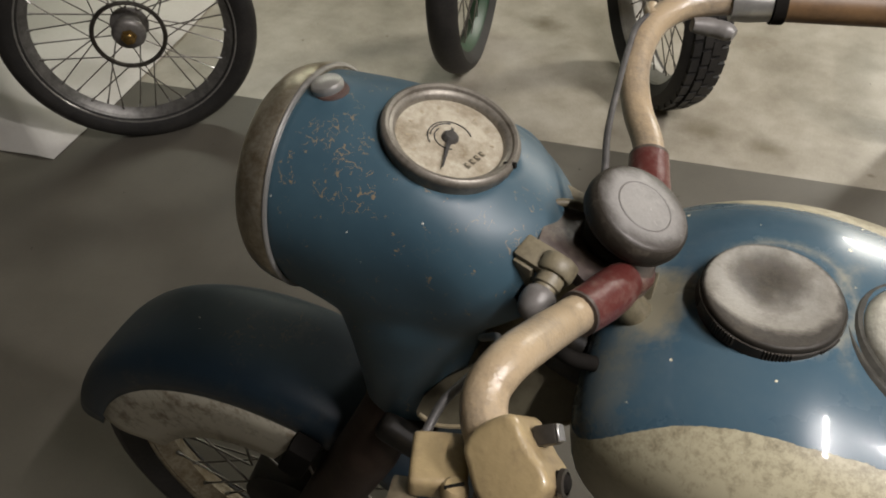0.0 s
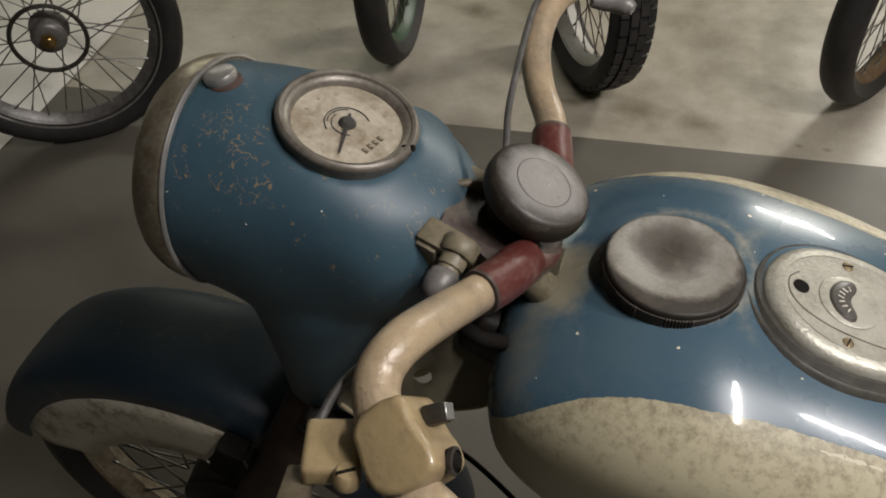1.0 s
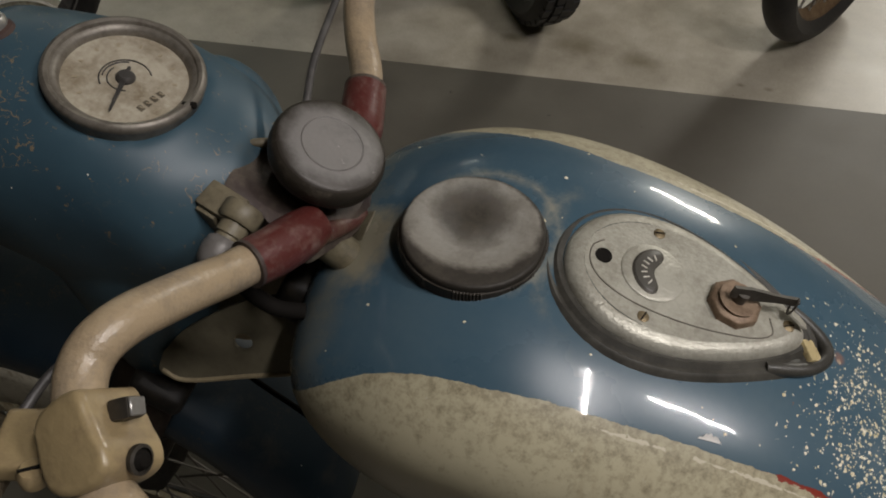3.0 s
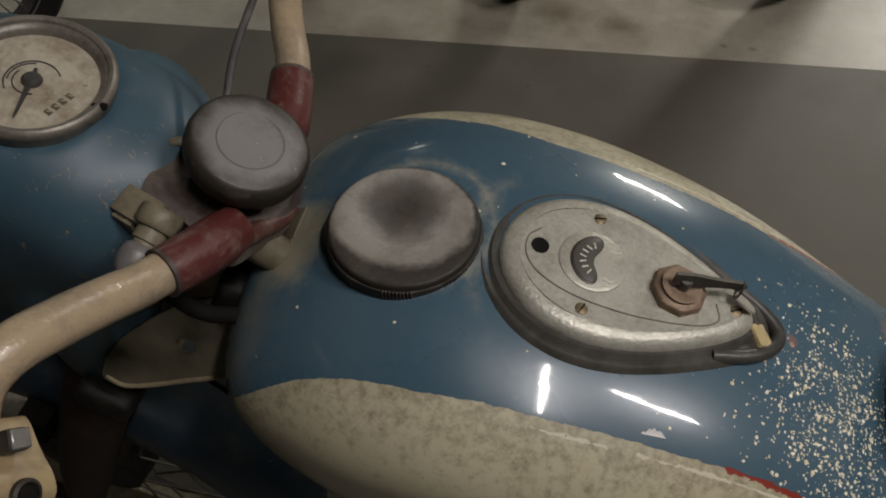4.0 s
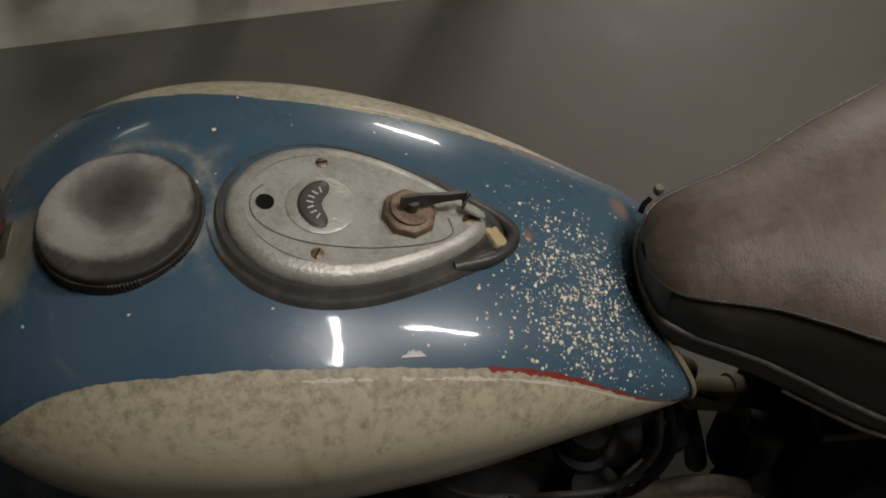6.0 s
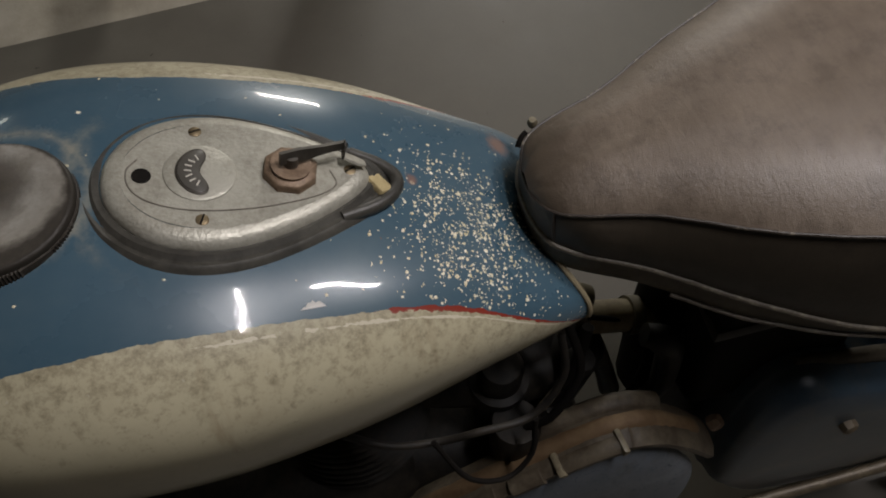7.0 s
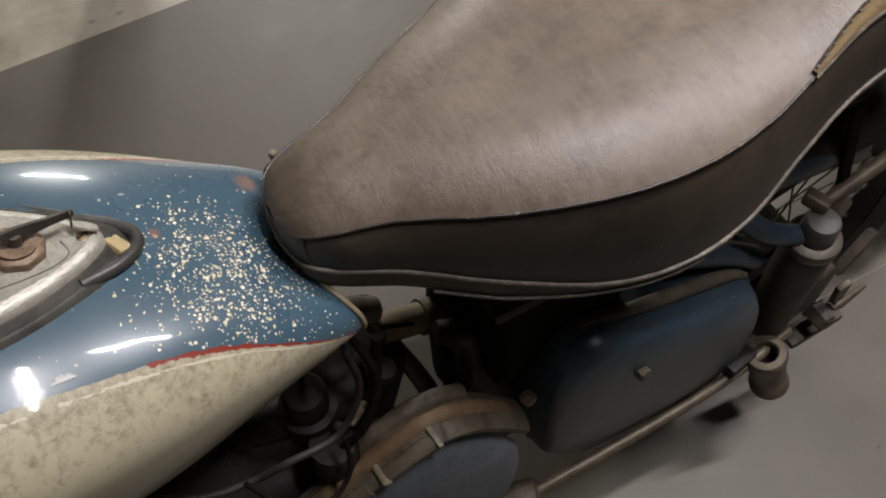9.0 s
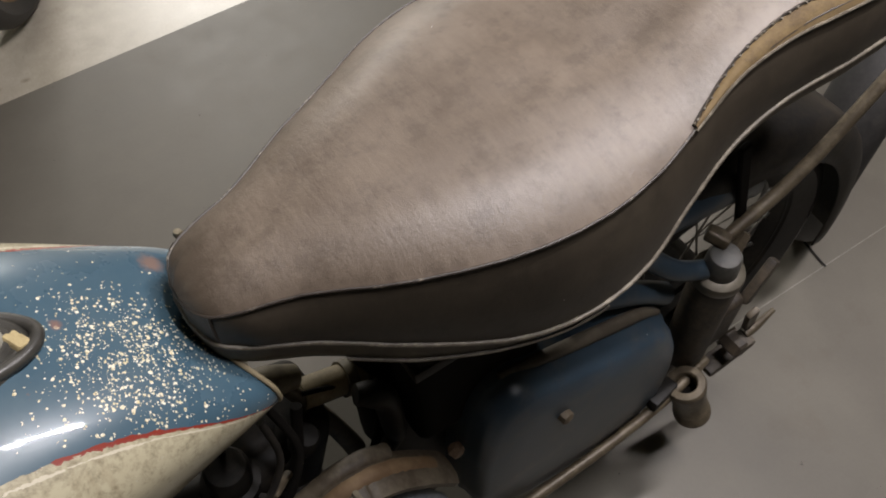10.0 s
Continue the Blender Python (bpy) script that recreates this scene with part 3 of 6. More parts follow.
FOAM = surface("yellow_padding", (0.17, 0.115, 0.048), (0.085, 0.055, 0.028), 0.8, coarse=40, fine=260, relief=0.8)
WAD = surface("yellow_packing", (0.46, 0.37, 0.19), (0.32, 0.25, 0.12), 0.8, coarse=90, fine=500, relief=0.8)
DIAL = surface("stained_dial", (0.42, 0.38, 0.30), (0.185, 0.145, 0.09), 0.6, coarse=38, fine=170, wear=(0.42, 0.64))
DIALBROWN = surface("brown_counter", (0.085, 0.070, 0.048), (0.15, 0.125, 0.085), 0.6, coarse=200, fine=600)
DIALINK = surface("dial_ink", (0.030, 0.028, 0.026), (0.06, 0.055, 0.05), 0.5)
DIALFAINT = surface("faint_ink", (0.30, 0.25, 0.17), (0.36, 0.31, 0.22), 0.6)
DIALBLACK = surface("window_black", (0.075, 0.070, 0.060), (0.13, 0.122, 0.105), 0.35)
MARKWHITE = surface("white_mark", (0.58, 0.55, 0.48), (0.45, 0.41, 0.34), 0.6)
SPILLS = ((-0.20, 1.37, 0.08), (-0.05, 1.345, 0.06), (-0.37, 1.36, 0.035), (0.19, 1.32, 0.012), (0.255, 1.32, 0.014), (-0.75, 1.75, 0.07))
CONCRETE = floor_paint("light_concrete", ((0.26, 0.23, 0.175), (0.40, 0.36, 0.29), (0.54, 0.505, 0.43)), 0.40, (0.22, 0.17, 0.10), 1.6, SPILLS)
GREYFLOOR = floor_paint("grey_floor_paint", ((0.098, 0.089, 0.071), (0.118, 0.107, 0.086), (0.140, 0.127, 0.103)), 0.55, (0.10, 0.083, 0.060), 1.1)
WHITE = surface("white_plastic_sheet", (0.62, 0.60, 0.55), (0.54, 0.51, 0.46), 0.5, coarse=5)
# white stands for a lamp's highlight on a curled edge of paint
FLAKEGLINT = surface("flake_glint_white", (0.78, 0.76, 0.72), (0.62, 0.60, 0.56), 0.25, coarse=80)
WALL = surface("unseen_shell_grey", (0.24, 0.225, 0.20), (0.20, 0.19, 0.165), 0.8)
GREEN = surface("green_rim_paint", (0.010, 0.055, 0.020), (0.035, 0.055, 0.028), 0.45)


def clear_glass(name, tint, rough):
    m, nt, b = material(name)
    b.inputs["Base Color"].default_value = (*tint, 1)
    b.inputs["Roughness"].default_value = rough
    b.inputs["Transmission Weight"].default_value = 1.0
    b.inputs["IOR"].default_value = 1.45
    return m


GLASS = clear_glass("lamp_glass", (0.8, 0.8, 0.75), 0.2)


def thin_pane():
    """A thin clear pane: mostly see-through, with a weak gloss."""
    m, nt, b = material("clear_pane")
    out = nt.nodes["Material Output"]
    gl = node(nt, "ShaderNodeBsdfGlossy", Roughness=0.08)
    tr = nt.nodes.new("ShaderNodeBsdfTransparent")
    fr = node(nt, "ShaderNodeFresnel", IOR=1.3)
    mx = nt.nodes.new("ShaderNodeMixShader")
    nt.links.new(fr.outputs[0], mx.inputs[0])
    nt.links.new(tr.outputs[0], mx.inputs[1])
    nt.links.new(gl.outputs[0], mx.inputs[2])
    nt.links.new(mx.outputs[0], out.inputs["Surface"])
    return m


CLEAR = thin_pane()


# ---------------------------------------------------------------- mesh kit
def part(name, bm, mat, parent=None, label="", smooth=True, auto=40):
    bmesh.ops.recalc_face_normals(bm, faces=bm.faces)
    me = bpy.data.meshes.new(name)
    for f in bm.faces:
        f.smooth = smooth
    if smooth:
        lim = radians(auto)
        for e in bm.edges:
            if len(e.link_faces) == 2 and e.calc_face_angle(0) > lim:
                e.smooth = False
    bm.to_mesh(me)
    bm.free()
    me.materials.append(mat)
    ob = new(name, me)
    if parent is not None:
        ob.parent = parent
    if label:
        tagged(ob, label)
    return ob


def thing(name, label, category, at=None, group="", kind=""):
    ob = new(name)
    ob.empty_display_size = 0.1
    if at is not None:
        ob.matrix_world = at
    return tagged(ob, label, category, group, kind)


def rings(loops, closed=True, caps=True):
    """A skin over loops of equal numbers of points."""
    bm = bmesh.new()
    vs = [[bm.verts.new(p) for p in loop] for loop in loops]
    n = len(vs[0])
    for a, b in zip(vs, vs[1:]):
        for i in range(n if closed else n - 1):
            j = (i + 1) % n
            bm.faces.new((a[i], a[j], b[j], b[i]))
    if caps and closed:
        bm.faces.new(vs[0][::-1])
        bm.faces.new(vs[-1])
    return bm


def lathe(profile, m=None, seg=48, caps=False):
    """Turns a profile of (radius, height) round z."""
    m = m or Matrix()
    loops = []
    for r, h in profile:
        r = max(r, 1e-5)
        loops.append([m @ Vector((r * math.cos(2 * math.pi * i / seg), r * math.sin(2 * math.pi * i / seg), h)) for i in range(seg)])
    return rings(loops, True, caps)


def spline(points, n):
    """A smooth curve through points, n steps a stretch."""
    pts = [Vector(p) for p in points]
    ext = [pts[0] * 2 - pts[1]] + pts + [pts[-1] * 2 - pts[-2]]
    out = []
    for k in range(1, len(ext) - 2):
        p0, p1, p2, p3 = ext[k - 1], ext[k], ext[k + 1], ext[k + 2]
        for i in range(n):
            t = i / n
            out.append(0.5 * ((2 * p1) + (p2 - p0) * t + (2 * p0 - 5 * p1 + 4 * p2 - p3) * t * t + (3 * p1 - p0 - 3 * p2 + p3) * t ** 3))
    out.append(pts[-1])
    return out


def tube(points, radius, n=6, seg=14, caps=True, flat=1.0):
    """A round bar along a smooth curve; radius is a number or one for each point."""
    path = spline(points, n) if n > 1 else [Vector(p) for p in points]
    if not isinstance(radius, (list, tuple)):
        radius = [radius] * len(points)
    rad = [v.x for v in (spline([(r, 0, 0) for r in radius], n) if n > 1 else [Vector((r, 0, 0)) for r in radius])]
    loops, side = [], None
    for k, p in enumerate(path):
        d = (path[min(k + 1, len(path) - 1)] - path[max(k - 1, 0)]).normalized()
        if side is None:
            side = d.orthogonal().normalized()
        side = (side - d * side.dot(d)).normalized()
        up = d.cross(side)
        loops.append([p + (side * math.cos(2 * math.pi * i / seg) + up * flat * math.sin(2 * math.pi * i / seg)) * rad[k] for i in range(seg)])
    return rings(loops, True, caps)


def block(size, m, bevel=0.0, seg=2):
    bm = bmesh.new()
    bmesh.ops.create_cube(bm, size=1)
    bmesh.ops.transform(bm, matrix=Matrix.Diagonal((*size, 1)), verts=bm.verts)
    if bevel:
        bmesh.ops.bevel(bm, geom=list(bm.edges), offset=bevel, segments=seg, profile=0.6, affect="EDGES")
    bmesh.ops.transform(bm, matrix=m, verts=bm.verts)
    return bm


def join(*many):
    """Several bmeshes in one."""
    out = bmesh.new()
    for b in many:
        me = bpy.data.meshes.new("tmp")
        b.to_mesh(me)
        b.free()
        out.from_mesh(me)
        bpy.data.meshes.remove(me)
    return out


def slab(outline, lift, m, top_in=0.0, steps=1):
    """A plate from a closed outline in x, y, raised by lift, with its upper edge rounded by top_in."""
    cx = sum(p[0] for p in outline) / len(outline)
    cy = sum(p[1] for p in outline) / len(outline)

    def ring(inset, h):
        out = []
        for x, y in outline:
            d = math.hypot(x - cx, y - cy)
            k = max(0.0, (d - inset) / d)
            out.append(m @ Vector((cx + (x - cx) * k, cy + (y - cy) * k, h)))
        return out

    loops = [ring(0, 0)]
    for i in range(steps + 1):
        a = math.pi / 2 * i / max(steps, 1)
        loops.append(ring(top_in * (1 - math.cos(a)), lift - top_in * (1 - math.sin(a)) if top_in else lift))
        if not top_in:
            break
    return rings(loops)


def along(table, x):
    """Smooth reading of a table of rows (x, a, b, ...) at x."""
    if x <= table[0][0]:
        return table[0][1:]
    for k in range(len(table) - 1):
        if x <= table[k + 1][0]:
            a, b = table[k], table[k + 1]
            a0 = table[max(k - 1, 0)]
            b1 = table[min(k + 2, len(table) - 1)]
            h = b[0] - a[0]
            t = (x - a[0]) / h
            out = []
            for i in range(1, len(a)):
                ma = (b[i] - a0[i]) / max(b[0] - a0[0], 1e-6) * h
                mb = (b1[i] - a[i]) / max(b1[0] - a[0], 1e-6) * h
                out.append((2 * t**3 - 3 * t**2 + 1) * a[i] + (t**3 - 2 * t**2 + t) * ma + (-2 * t**3 + 3 * t**2) * b[i] + (t**3 - t**2) * mb)
            return out
    return table[-1][1:]


# ---------------------------------------------------------------- the hall
def sheet(name, x0, x1, y0, y1, z, mat, label, category, thick=0.0):
    bm = bmesh.new()
    if thick:
        bm.free()
        bm = block((x1 - x0, y1 - y0, thick), pose((x0 + x1) / 2, (y0 + y1) / 2, z - thick / 2))
    else:
        bm.faces.new([bm.verts.new(p) for p in ((x0, y0, z), (x1, y0, z), (x1, y1, z), (x0, y1, z))])
    return tagged(part(name, bm, mat, None, "", False), label, category, "", "structure")


sheet("floor", -6, 6, -4, 6, 0, CONCRETE, "pale stained concrete floor of a storage hall", "floor", 0.1)


def grey_path():
    bm = bmesh.new()
    edge = lambda x: 1.248 + 0.093 * x
    for x0, x1 in ((-6, -2), (-2, 0), (0, 2), (2, 6)):
        bm.faces.new([bm.verts.new(p) for p in ((x0, -4, 0.004), (x1, -4, 0.004), (x1, edge(x1), 0.004), (x0, edge(x0), 0.004))])
    bmesh.ops.remove_doubles(bm, verts=bm.verts, dist=1e-5)
    return tagged(part("pavement", bm, GREYFLOOR, None, "", False), "dull grey painted strip of floor under the motorcycle", "floor", "", "structure")


grey_path()
# ceiling and walls stay out of view, added to close the room and bounce light
sheet("ceiling", -6, 6, -4, 6, 2.75, WALL, "plain grey ceiling added unseen over the hall", "ceiling", 0.1)
for nm, bx in (("wall_north", (12.2, 0.2, 2.8, 0, 6.1)), ("wall_south", (12.2, 0.2, 2.8, 0, -4.1)), ("wall_east", (0.2, 10, 2.8, 6.1, 1)), ("wall_west", (0.2, 10, 2.8, -6.1, 1))):
    tagged(part(nm, block(bx[:3], pose(bx[3], bx[4], 1.25)), WALL, None, "", False), "plain grey wall added unseen to close the hall", "wall", "", "structure")

for lx, ly, lz, ll, lw, lt, le in LAMPS:
    # the last housing belongs to the added fill lamp
    lamp = thing("ceiling_or_fill_lamp", "white fluorescent batten lamp under the ceiling, inferred or added as fill", "lamp", pose(lx, ly, lz, 0, 0, lt), "lamps under the ceiling")
    part("housing", block((ll + 0.06, lw + 0.03, 0.05), pose(0, 0, -0.03), 0.008, 2), WHITE, lamp)
    for e in (-1, 1):
        part("end_cap", block((0.03, lw + 0.02, 0.035), pose(e * (ll / 2 + 0.015), 0, -0.07), 0.006, 2), WHITE, lamp)
    part("hanger", block((0.02, 0.02, 0.06), pose(0, 0, 0.02), 0.003, 1), ZINC, lamp)


def floor_joint(name, a, b, width, mat, label):
    d = (Vector(b) - Vector(a)).normalized()
    n = Vector((-d.y, d.x, 0)) * width / 2
    bm = bmesh.new()
    steps = 24
    rows = []
    for i in range(steps + 1):
        p = Vector(a).lerp(Vector(b), i / steps)
        w = n * (0.7 + 0.5 * noise.noise(p * 9))
        rows.append((bm.verts.new(p + w), bm.verts.new(p - w)))
    for (p, q), (r, t) in zip(rows, rows[1:]):
        bm.faces.new((p, q, t, r))
    return tagged(part(name, bm, mat, None, "", False), label, "floor", "", "structure")


floor_joint("trim_joint", (0.95, -0.028, 0.0075), (5.9, -0.030, 0.0075), 0.0034, JOINT, "pale joint line in the grey floor")
floor_joint("trim_crack", (1.405, 0.045, 0.0078), (1.392, -0.030, 0.0078), 0.006, GREASE, "short dark crack in the grey floor")

# ---------------------------------------------------------------- the motorcycle
bike = thing("motorcycle", "old blue and cream motorcycle with chipped paint and brown saddle", "motorcycle")

TANK = [  # x, ridge height, half width, height of the widest place, bottom
    (-0.203, 0.792, 0.040, 0.770, 0.72),
    (-0.197, 0.818, 0.088, 0.776, 0.68),
    (-0.178, 0.840, 0.117, 0.780, 0.645),
    (-0.120, 0.866, 0.142, 0.784, 0.61),
    (-0.060, 0.873, 0.151, 0.785, 0.60),
    (0.000, 0.863, 0.151, 0.783, 0.60),
    (0.060, 0.848, 0.143, 0.775, 0.605),
    (0.120, 0.828, 0.130, 0.762, 0.615),
    (0.180, 0.800, 0.112, 0.744, 0.635),
    (0.230, 0.771, 0.094, 0.722, 0.660),
    (0.268, 0.745, 0.077, 0.702, 0.682),
]
LEAN = pose(0, 0, 0.84, 3.2, 0, 0) @ pose(0, 0, -0.84)


def tank_point(x, a):
    """A place on the tank's skin: a from 0 at the ridge over pi/2 at the widest place to pi at the bottom."""
    zt, w, zm, zb = along(TANK, x)
    n = 2.45 if a < math.pi / 2 else 2.2
    s, c = abs(math.sin(a)), abs(math.cos(a))
    k = (s**n + c**n) ** (-1 / n)
    y, h = w * s * k, c * k
    z = zm + (zt - zm) * h if a < math.pi / 2 else zm - (zm - zb) * h
    wing = max(0.0, (x - 0.19) / 0.078) ** 1.5
    return Vector((x + 0.030 * wing * min(1.2, (y / 0.075) ** 2) - 0.018 * wing, y, z))


def fuel_tank():
    loops = []
    xs = [-0.203, -0.2025, -0.2, -0.197, -0.193, -0.187] + [-0.178 + 0.446 * i / 60 for i in range(61)]
    for x in xs:
        half = [tank_point(x, math.pi * i / 48) for i in range(49)]
        loops.append([LEAN @ p for p in half] + [LEAN @ Vector((p.x, -p.y, p.z)) for p in half[-2:0:-1]])
    return rings(loops)


tank = part("fuel_tank", fuel_tank(), TANKPAINT, bike, "blue fuel tank with cream sides, chipped near the seat")


def tank_seam():
    """The flange round the rear end of the tank."""
    pts = []
    for i in range(-26, 27):
        a = math.pi * 0.62 * abs(i) / 26
        p = tank_point(0.268, a)
        pts.append(LEAN @ Vector((p.x + 0.001, p.y if i > 0 else -p.y, p.z + 0.0015)))
    return tube(pts, 0.0022, 1, 8)


part("rear_flange", tank_seam(), CREAMEDGE, tank, "worn pale flange")



def flake_glint():
    """A curled paint edge along the line between the colours, white for the lamp's highlight on it."""
    loops = []
    for i in range(11):
        t = i / 10
        lift = math.sin(math.pi * t) * (0.75 + 0.5 * noise.noise(Vector((t * 7, 0.2, 0))))
        row = []
        for j in range(4):
            p = tank_point(0.080 + 0.015 * t, 0.650 - 0.035 * j / 3 * lift)
            p = LEAN @ Vector((p.x, -p.y, p.z))
            row.append(p + Vector((0, -0.0004, 0.0008 + 0.0022 * lift * (j / 3) ** 2)))
        loops.append(row)
    return rings(loops, False, False)


part("flake_glint", flake_glint(), FLAKEGLINT, tank, "curled paint edge with its lamp highlight coloured white")

# filler cap
CAP = pose(-0.0835, -0.0085, 0.8548, 0, 3, 0)
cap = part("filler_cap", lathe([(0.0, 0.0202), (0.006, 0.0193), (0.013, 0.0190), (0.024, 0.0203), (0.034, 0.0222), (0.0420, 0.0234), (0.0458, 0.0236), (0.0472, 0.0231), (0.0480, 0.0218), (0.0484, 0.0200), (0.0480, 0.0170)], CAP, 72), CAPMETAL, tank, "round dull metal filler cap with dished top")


def knurl():
    loops = []
    for h, dr in ((0.0192, -0.0016), (0.0186, 0.0), (0.0100, 0.0004), (0.0086, -0.0006), (0.0, -0.001)):
        loop = []
        for i in range(288):
            a = 2 * math.pi * i / 288
            rib = 0.0011 * (i % 2) if i % 36 < 18 and h > 0.009 else 0.0003
            loop.append(CAP @ Vector(((0.0490 + dr + rib) * math.cos(a), (0.0490 + dr + rib) * math.sin(a), h)))
        loops.append(loop)
    return rings(loops, True, False)


part("knurled_skirt", knurl(), KNOBDARK, cap, "dark knurled skirt of the cap", smooth=False)


# lid plate with the ignition switch
def egg(xc, a, b, k=0.34, n=72):
    out = []
    for i in range(n):
        t = 2 * math.pi * i / n
        c, s = math.cos(t), math.sin(t)
        out.append((xc + a * c, b * s * (1 - k * c) * (1 + 0.10 * s * s)))
    return out


def sweep_ring(outline, m, profile):
    """A rim that follows a closed outline; profile is rows of (outward, up)."""
    n = len(outline)
    loops = []
    for o, h in profile:
        loop = []
        for i, (x, y) in enumerate(outline):
            xa, ya = outline[i - 1]
            xb, yb = outline[(i + 1) % n]
            tx, ty = xb - xa, yb - ya
            d = math.hypot(tx, ty) or 1
            loop.append(m @ Vector((x + o * ty / d, y - o * tx / d, h)))
        loops.append(loop)
    return rings(loops, True, False)


PLATE_AT = pose(0, 0, 0.860, 1.0, 14.2, 0)
gasket = part("gasket", sweep_ring(egg(0.058, 0.0915, 0.0525), PLATE_AT, [(-0.012, -0.002), (-0.009, 0.0025), (-0.005, 0.0030), (-0.002, 0.0005), (0.001, 0.0012), (0.003, 0.0), (0.0065, -0.0050), (0.0095, -0.009), (0.0105, -0.014)]), GASKET, tank, "dusty black rubber gasket")
part("gasket_tail", tube([PLATE_AT @ Vector(p) for p in ((0.118, -0.030, -0.001), (0.142, -0.021, -0.002), (0.157, -0.009, -0.003), (0.160, 0.003, -0.003), (0.150, 0.014, -0.002), (0.132, 0.024, -0.001))], [0.0045, 0.0050, 0.0050, 0.0048, 0.0042, 0.0035]), GASKET, gasket)
part("filler_wad", block((0.012, 0.016, 0.006), PLATE_AT @ pose(0.147, -0.006, 0.0, 0, 20, 30), 0.002), WAD, gasket, "crumbling yellow packing")


def lid():
    out = egg(0.0585, 0.0820, 0.0450)
    prof = [(0.0, -0.004), (0.0006, 0.001), (-0.0004, 0.0045), (-0.003, 0.0075), (-0.0065, 0.009), (-0.011, 0.0096)]
    bm = sweep_ring(out, PLATE_AT, prof)
    inner = egg(0.0585, 0.0710, 0.0355)
    bm2 = bmesh.new()
    bm2.faces.new([bm2.verts.new(PLATE_AT @ Vector((x, y, 0.0097))) for x, y in inner])
    return join(bm, bm2)


plate = part("lid_plate", lid(), PLATEMETAL, tank, "teardrop grey metal lid plate, pitted")
TOP = PLATE_AT @ pose(0, 0, 0.0098)
part("groove", tube([TOP @ Vector(p) for p in ((-0.002, 0.013, 0), (-0.0085, 0.004, 0), (-0.0065, -0.010, 0), (0.006, -0.021, 0), (0.030, -0.0275, 0), (0.065, -0.0275, 0), (0.100, -0.021, 0), (0.116, -0.012, 0), (0.114, 0.0, 0))], 0.0005, 6, 6), BEZEL, plate)
part("switch_disc", lathe([(0.0, 0.0012), (0.0195, 0.0012), (0.0215, 0.0006), (0.0225, -0.001)], TOP @ pose(0.034, 0.001, 0), 48), PLATEMETAL, plate)


def kidney(grow, lift):
    """The bean-shaped window of the switch disc."""
    out = []
    for i in range(48):
        t = 2 * math.pi * i / 48
        c, n = math.cos(t), math.sin(t)
        notch = 1 - (0.62 * math.exp(-((n / 0.55) ** 2)) if c > 0 else 0)
        out.append((0.0300 + (0.0092 + grow) * c * notch + 0.0035 * n * n, 0.001 + (0.0165 + grow) * n))
    return slab(out, lift, TOP, 0.0004, 2)


part("window_edge", kidney(0.0016, 0.0018), DARKMETAL, plate)
part("window", kidney(0.0, 0.0022), DIALBLACK, plate)
for i in range(7):
    a = radians(122 + 19 * i)
    part("mark", block((0.0042, 0.0009, 0.0006), TOP @ pose(0.0395, 0.001, 0.0024) @ pose(0.0127 * math.cos(a), 0.0118 * math.sin(a), 0, 0, 0, math.degrees(a) + (-8, 14, 4, -12, 10, -6, 8)[i])), MARKWHITE, plate)
part("vent_hole", lathe([(0.0, 0.0004), (0.0056, 0.0004), (0.006, -0.001)], TOP, 24), HOLE, plate)
for sx, sy, tw in ((0.033, 0.0345, 20), (0.033, -0.0345, 70), (0.127, 0.0, 30)):
    m = TOP @ pose(sx, sy, -0.0006 if sy else -0.0008, 0, 0, tw)
    scr = part("screw", lathe([(0.0, 0.0014), (0.0030, 0.0013), (0.0040, 0.0008), (0.0044, -0.001)], m, 20), BRASS, plate)
    part("slot", block((0.0075, 0.0010, 0.0006), m @ pose(0, 0, 0.0014)), HOLE, plate)
NUT = TOP @ pose(0.0885, -0.001, 0)
nut = part("switch_nut", lathe([(0.0, 0.008), (0.010, 0.008), (0.0125, 0.0065), (0.0165, 0.0058), (0.0175, 0.0048), (0.0178, 0.0), (0.016, -0.002)], NUT @ pose(0, 0, 0, 0, 0, 12), 8), RUSTNUT, plate, "rusty octagonal switch nut")
part("washer", lathe([(0.0125, 0.0068), (0.0128, 0.0088), (0.010, 0.0092), (0.006, 0.0082), (0.0, 0.0080)], NUT, 32), RUSTNUT, plate)
part("key_stem", lathe([(0.0, 0.016), (0.004, 0.0155), (0.0044, 0.008)], NUT, 20), DARKMETAL, plate)


def key_blade():
    m = NUT @ pose(0, 0, 0.016, 0, 0, 14)
    out = [(-0.008, -0.0045), (0.006, -0.0048), (0.022, -0.0030), (0.036, -0.0026), (0.0375, 0.0), (0.036, 0.0026), (0.020, 0.0030), (0.004, 0.0046), (-0.008, 0.0040)]
    return slab(out, 0.0026, m @ pose(0, 0, 0, 78, 0, 0) @ pose(0, 0, -0.0013))


part("key", key_blade(), DARKMETAL, plate, "dark bent ignition key")
part("key_tab", slab([(0.0, -0.004), (0.010, -0.0055), (0.016, -0.003), (0.016, 0.003), (0.010, 0.0055), (0.0, 0.004)], 0.0016, NUT @ pose(0.034, 0.007, 0.006, -25, 20, -12), 0.0004), PLATEMETAL, plate, "small metal tab on the key")
part("key_ring", tube([NUT @ pose(0.034, 0.0075, 0.012) @ Vector((0.0005 * math.cos(a), 0.0045 * math.cos(a), 0.007 * math.sin(a))) for a in [2 * math.pi * i / 16 for i in range(17)]], 0.0007, 2, 6), DARKMETAL, plate)

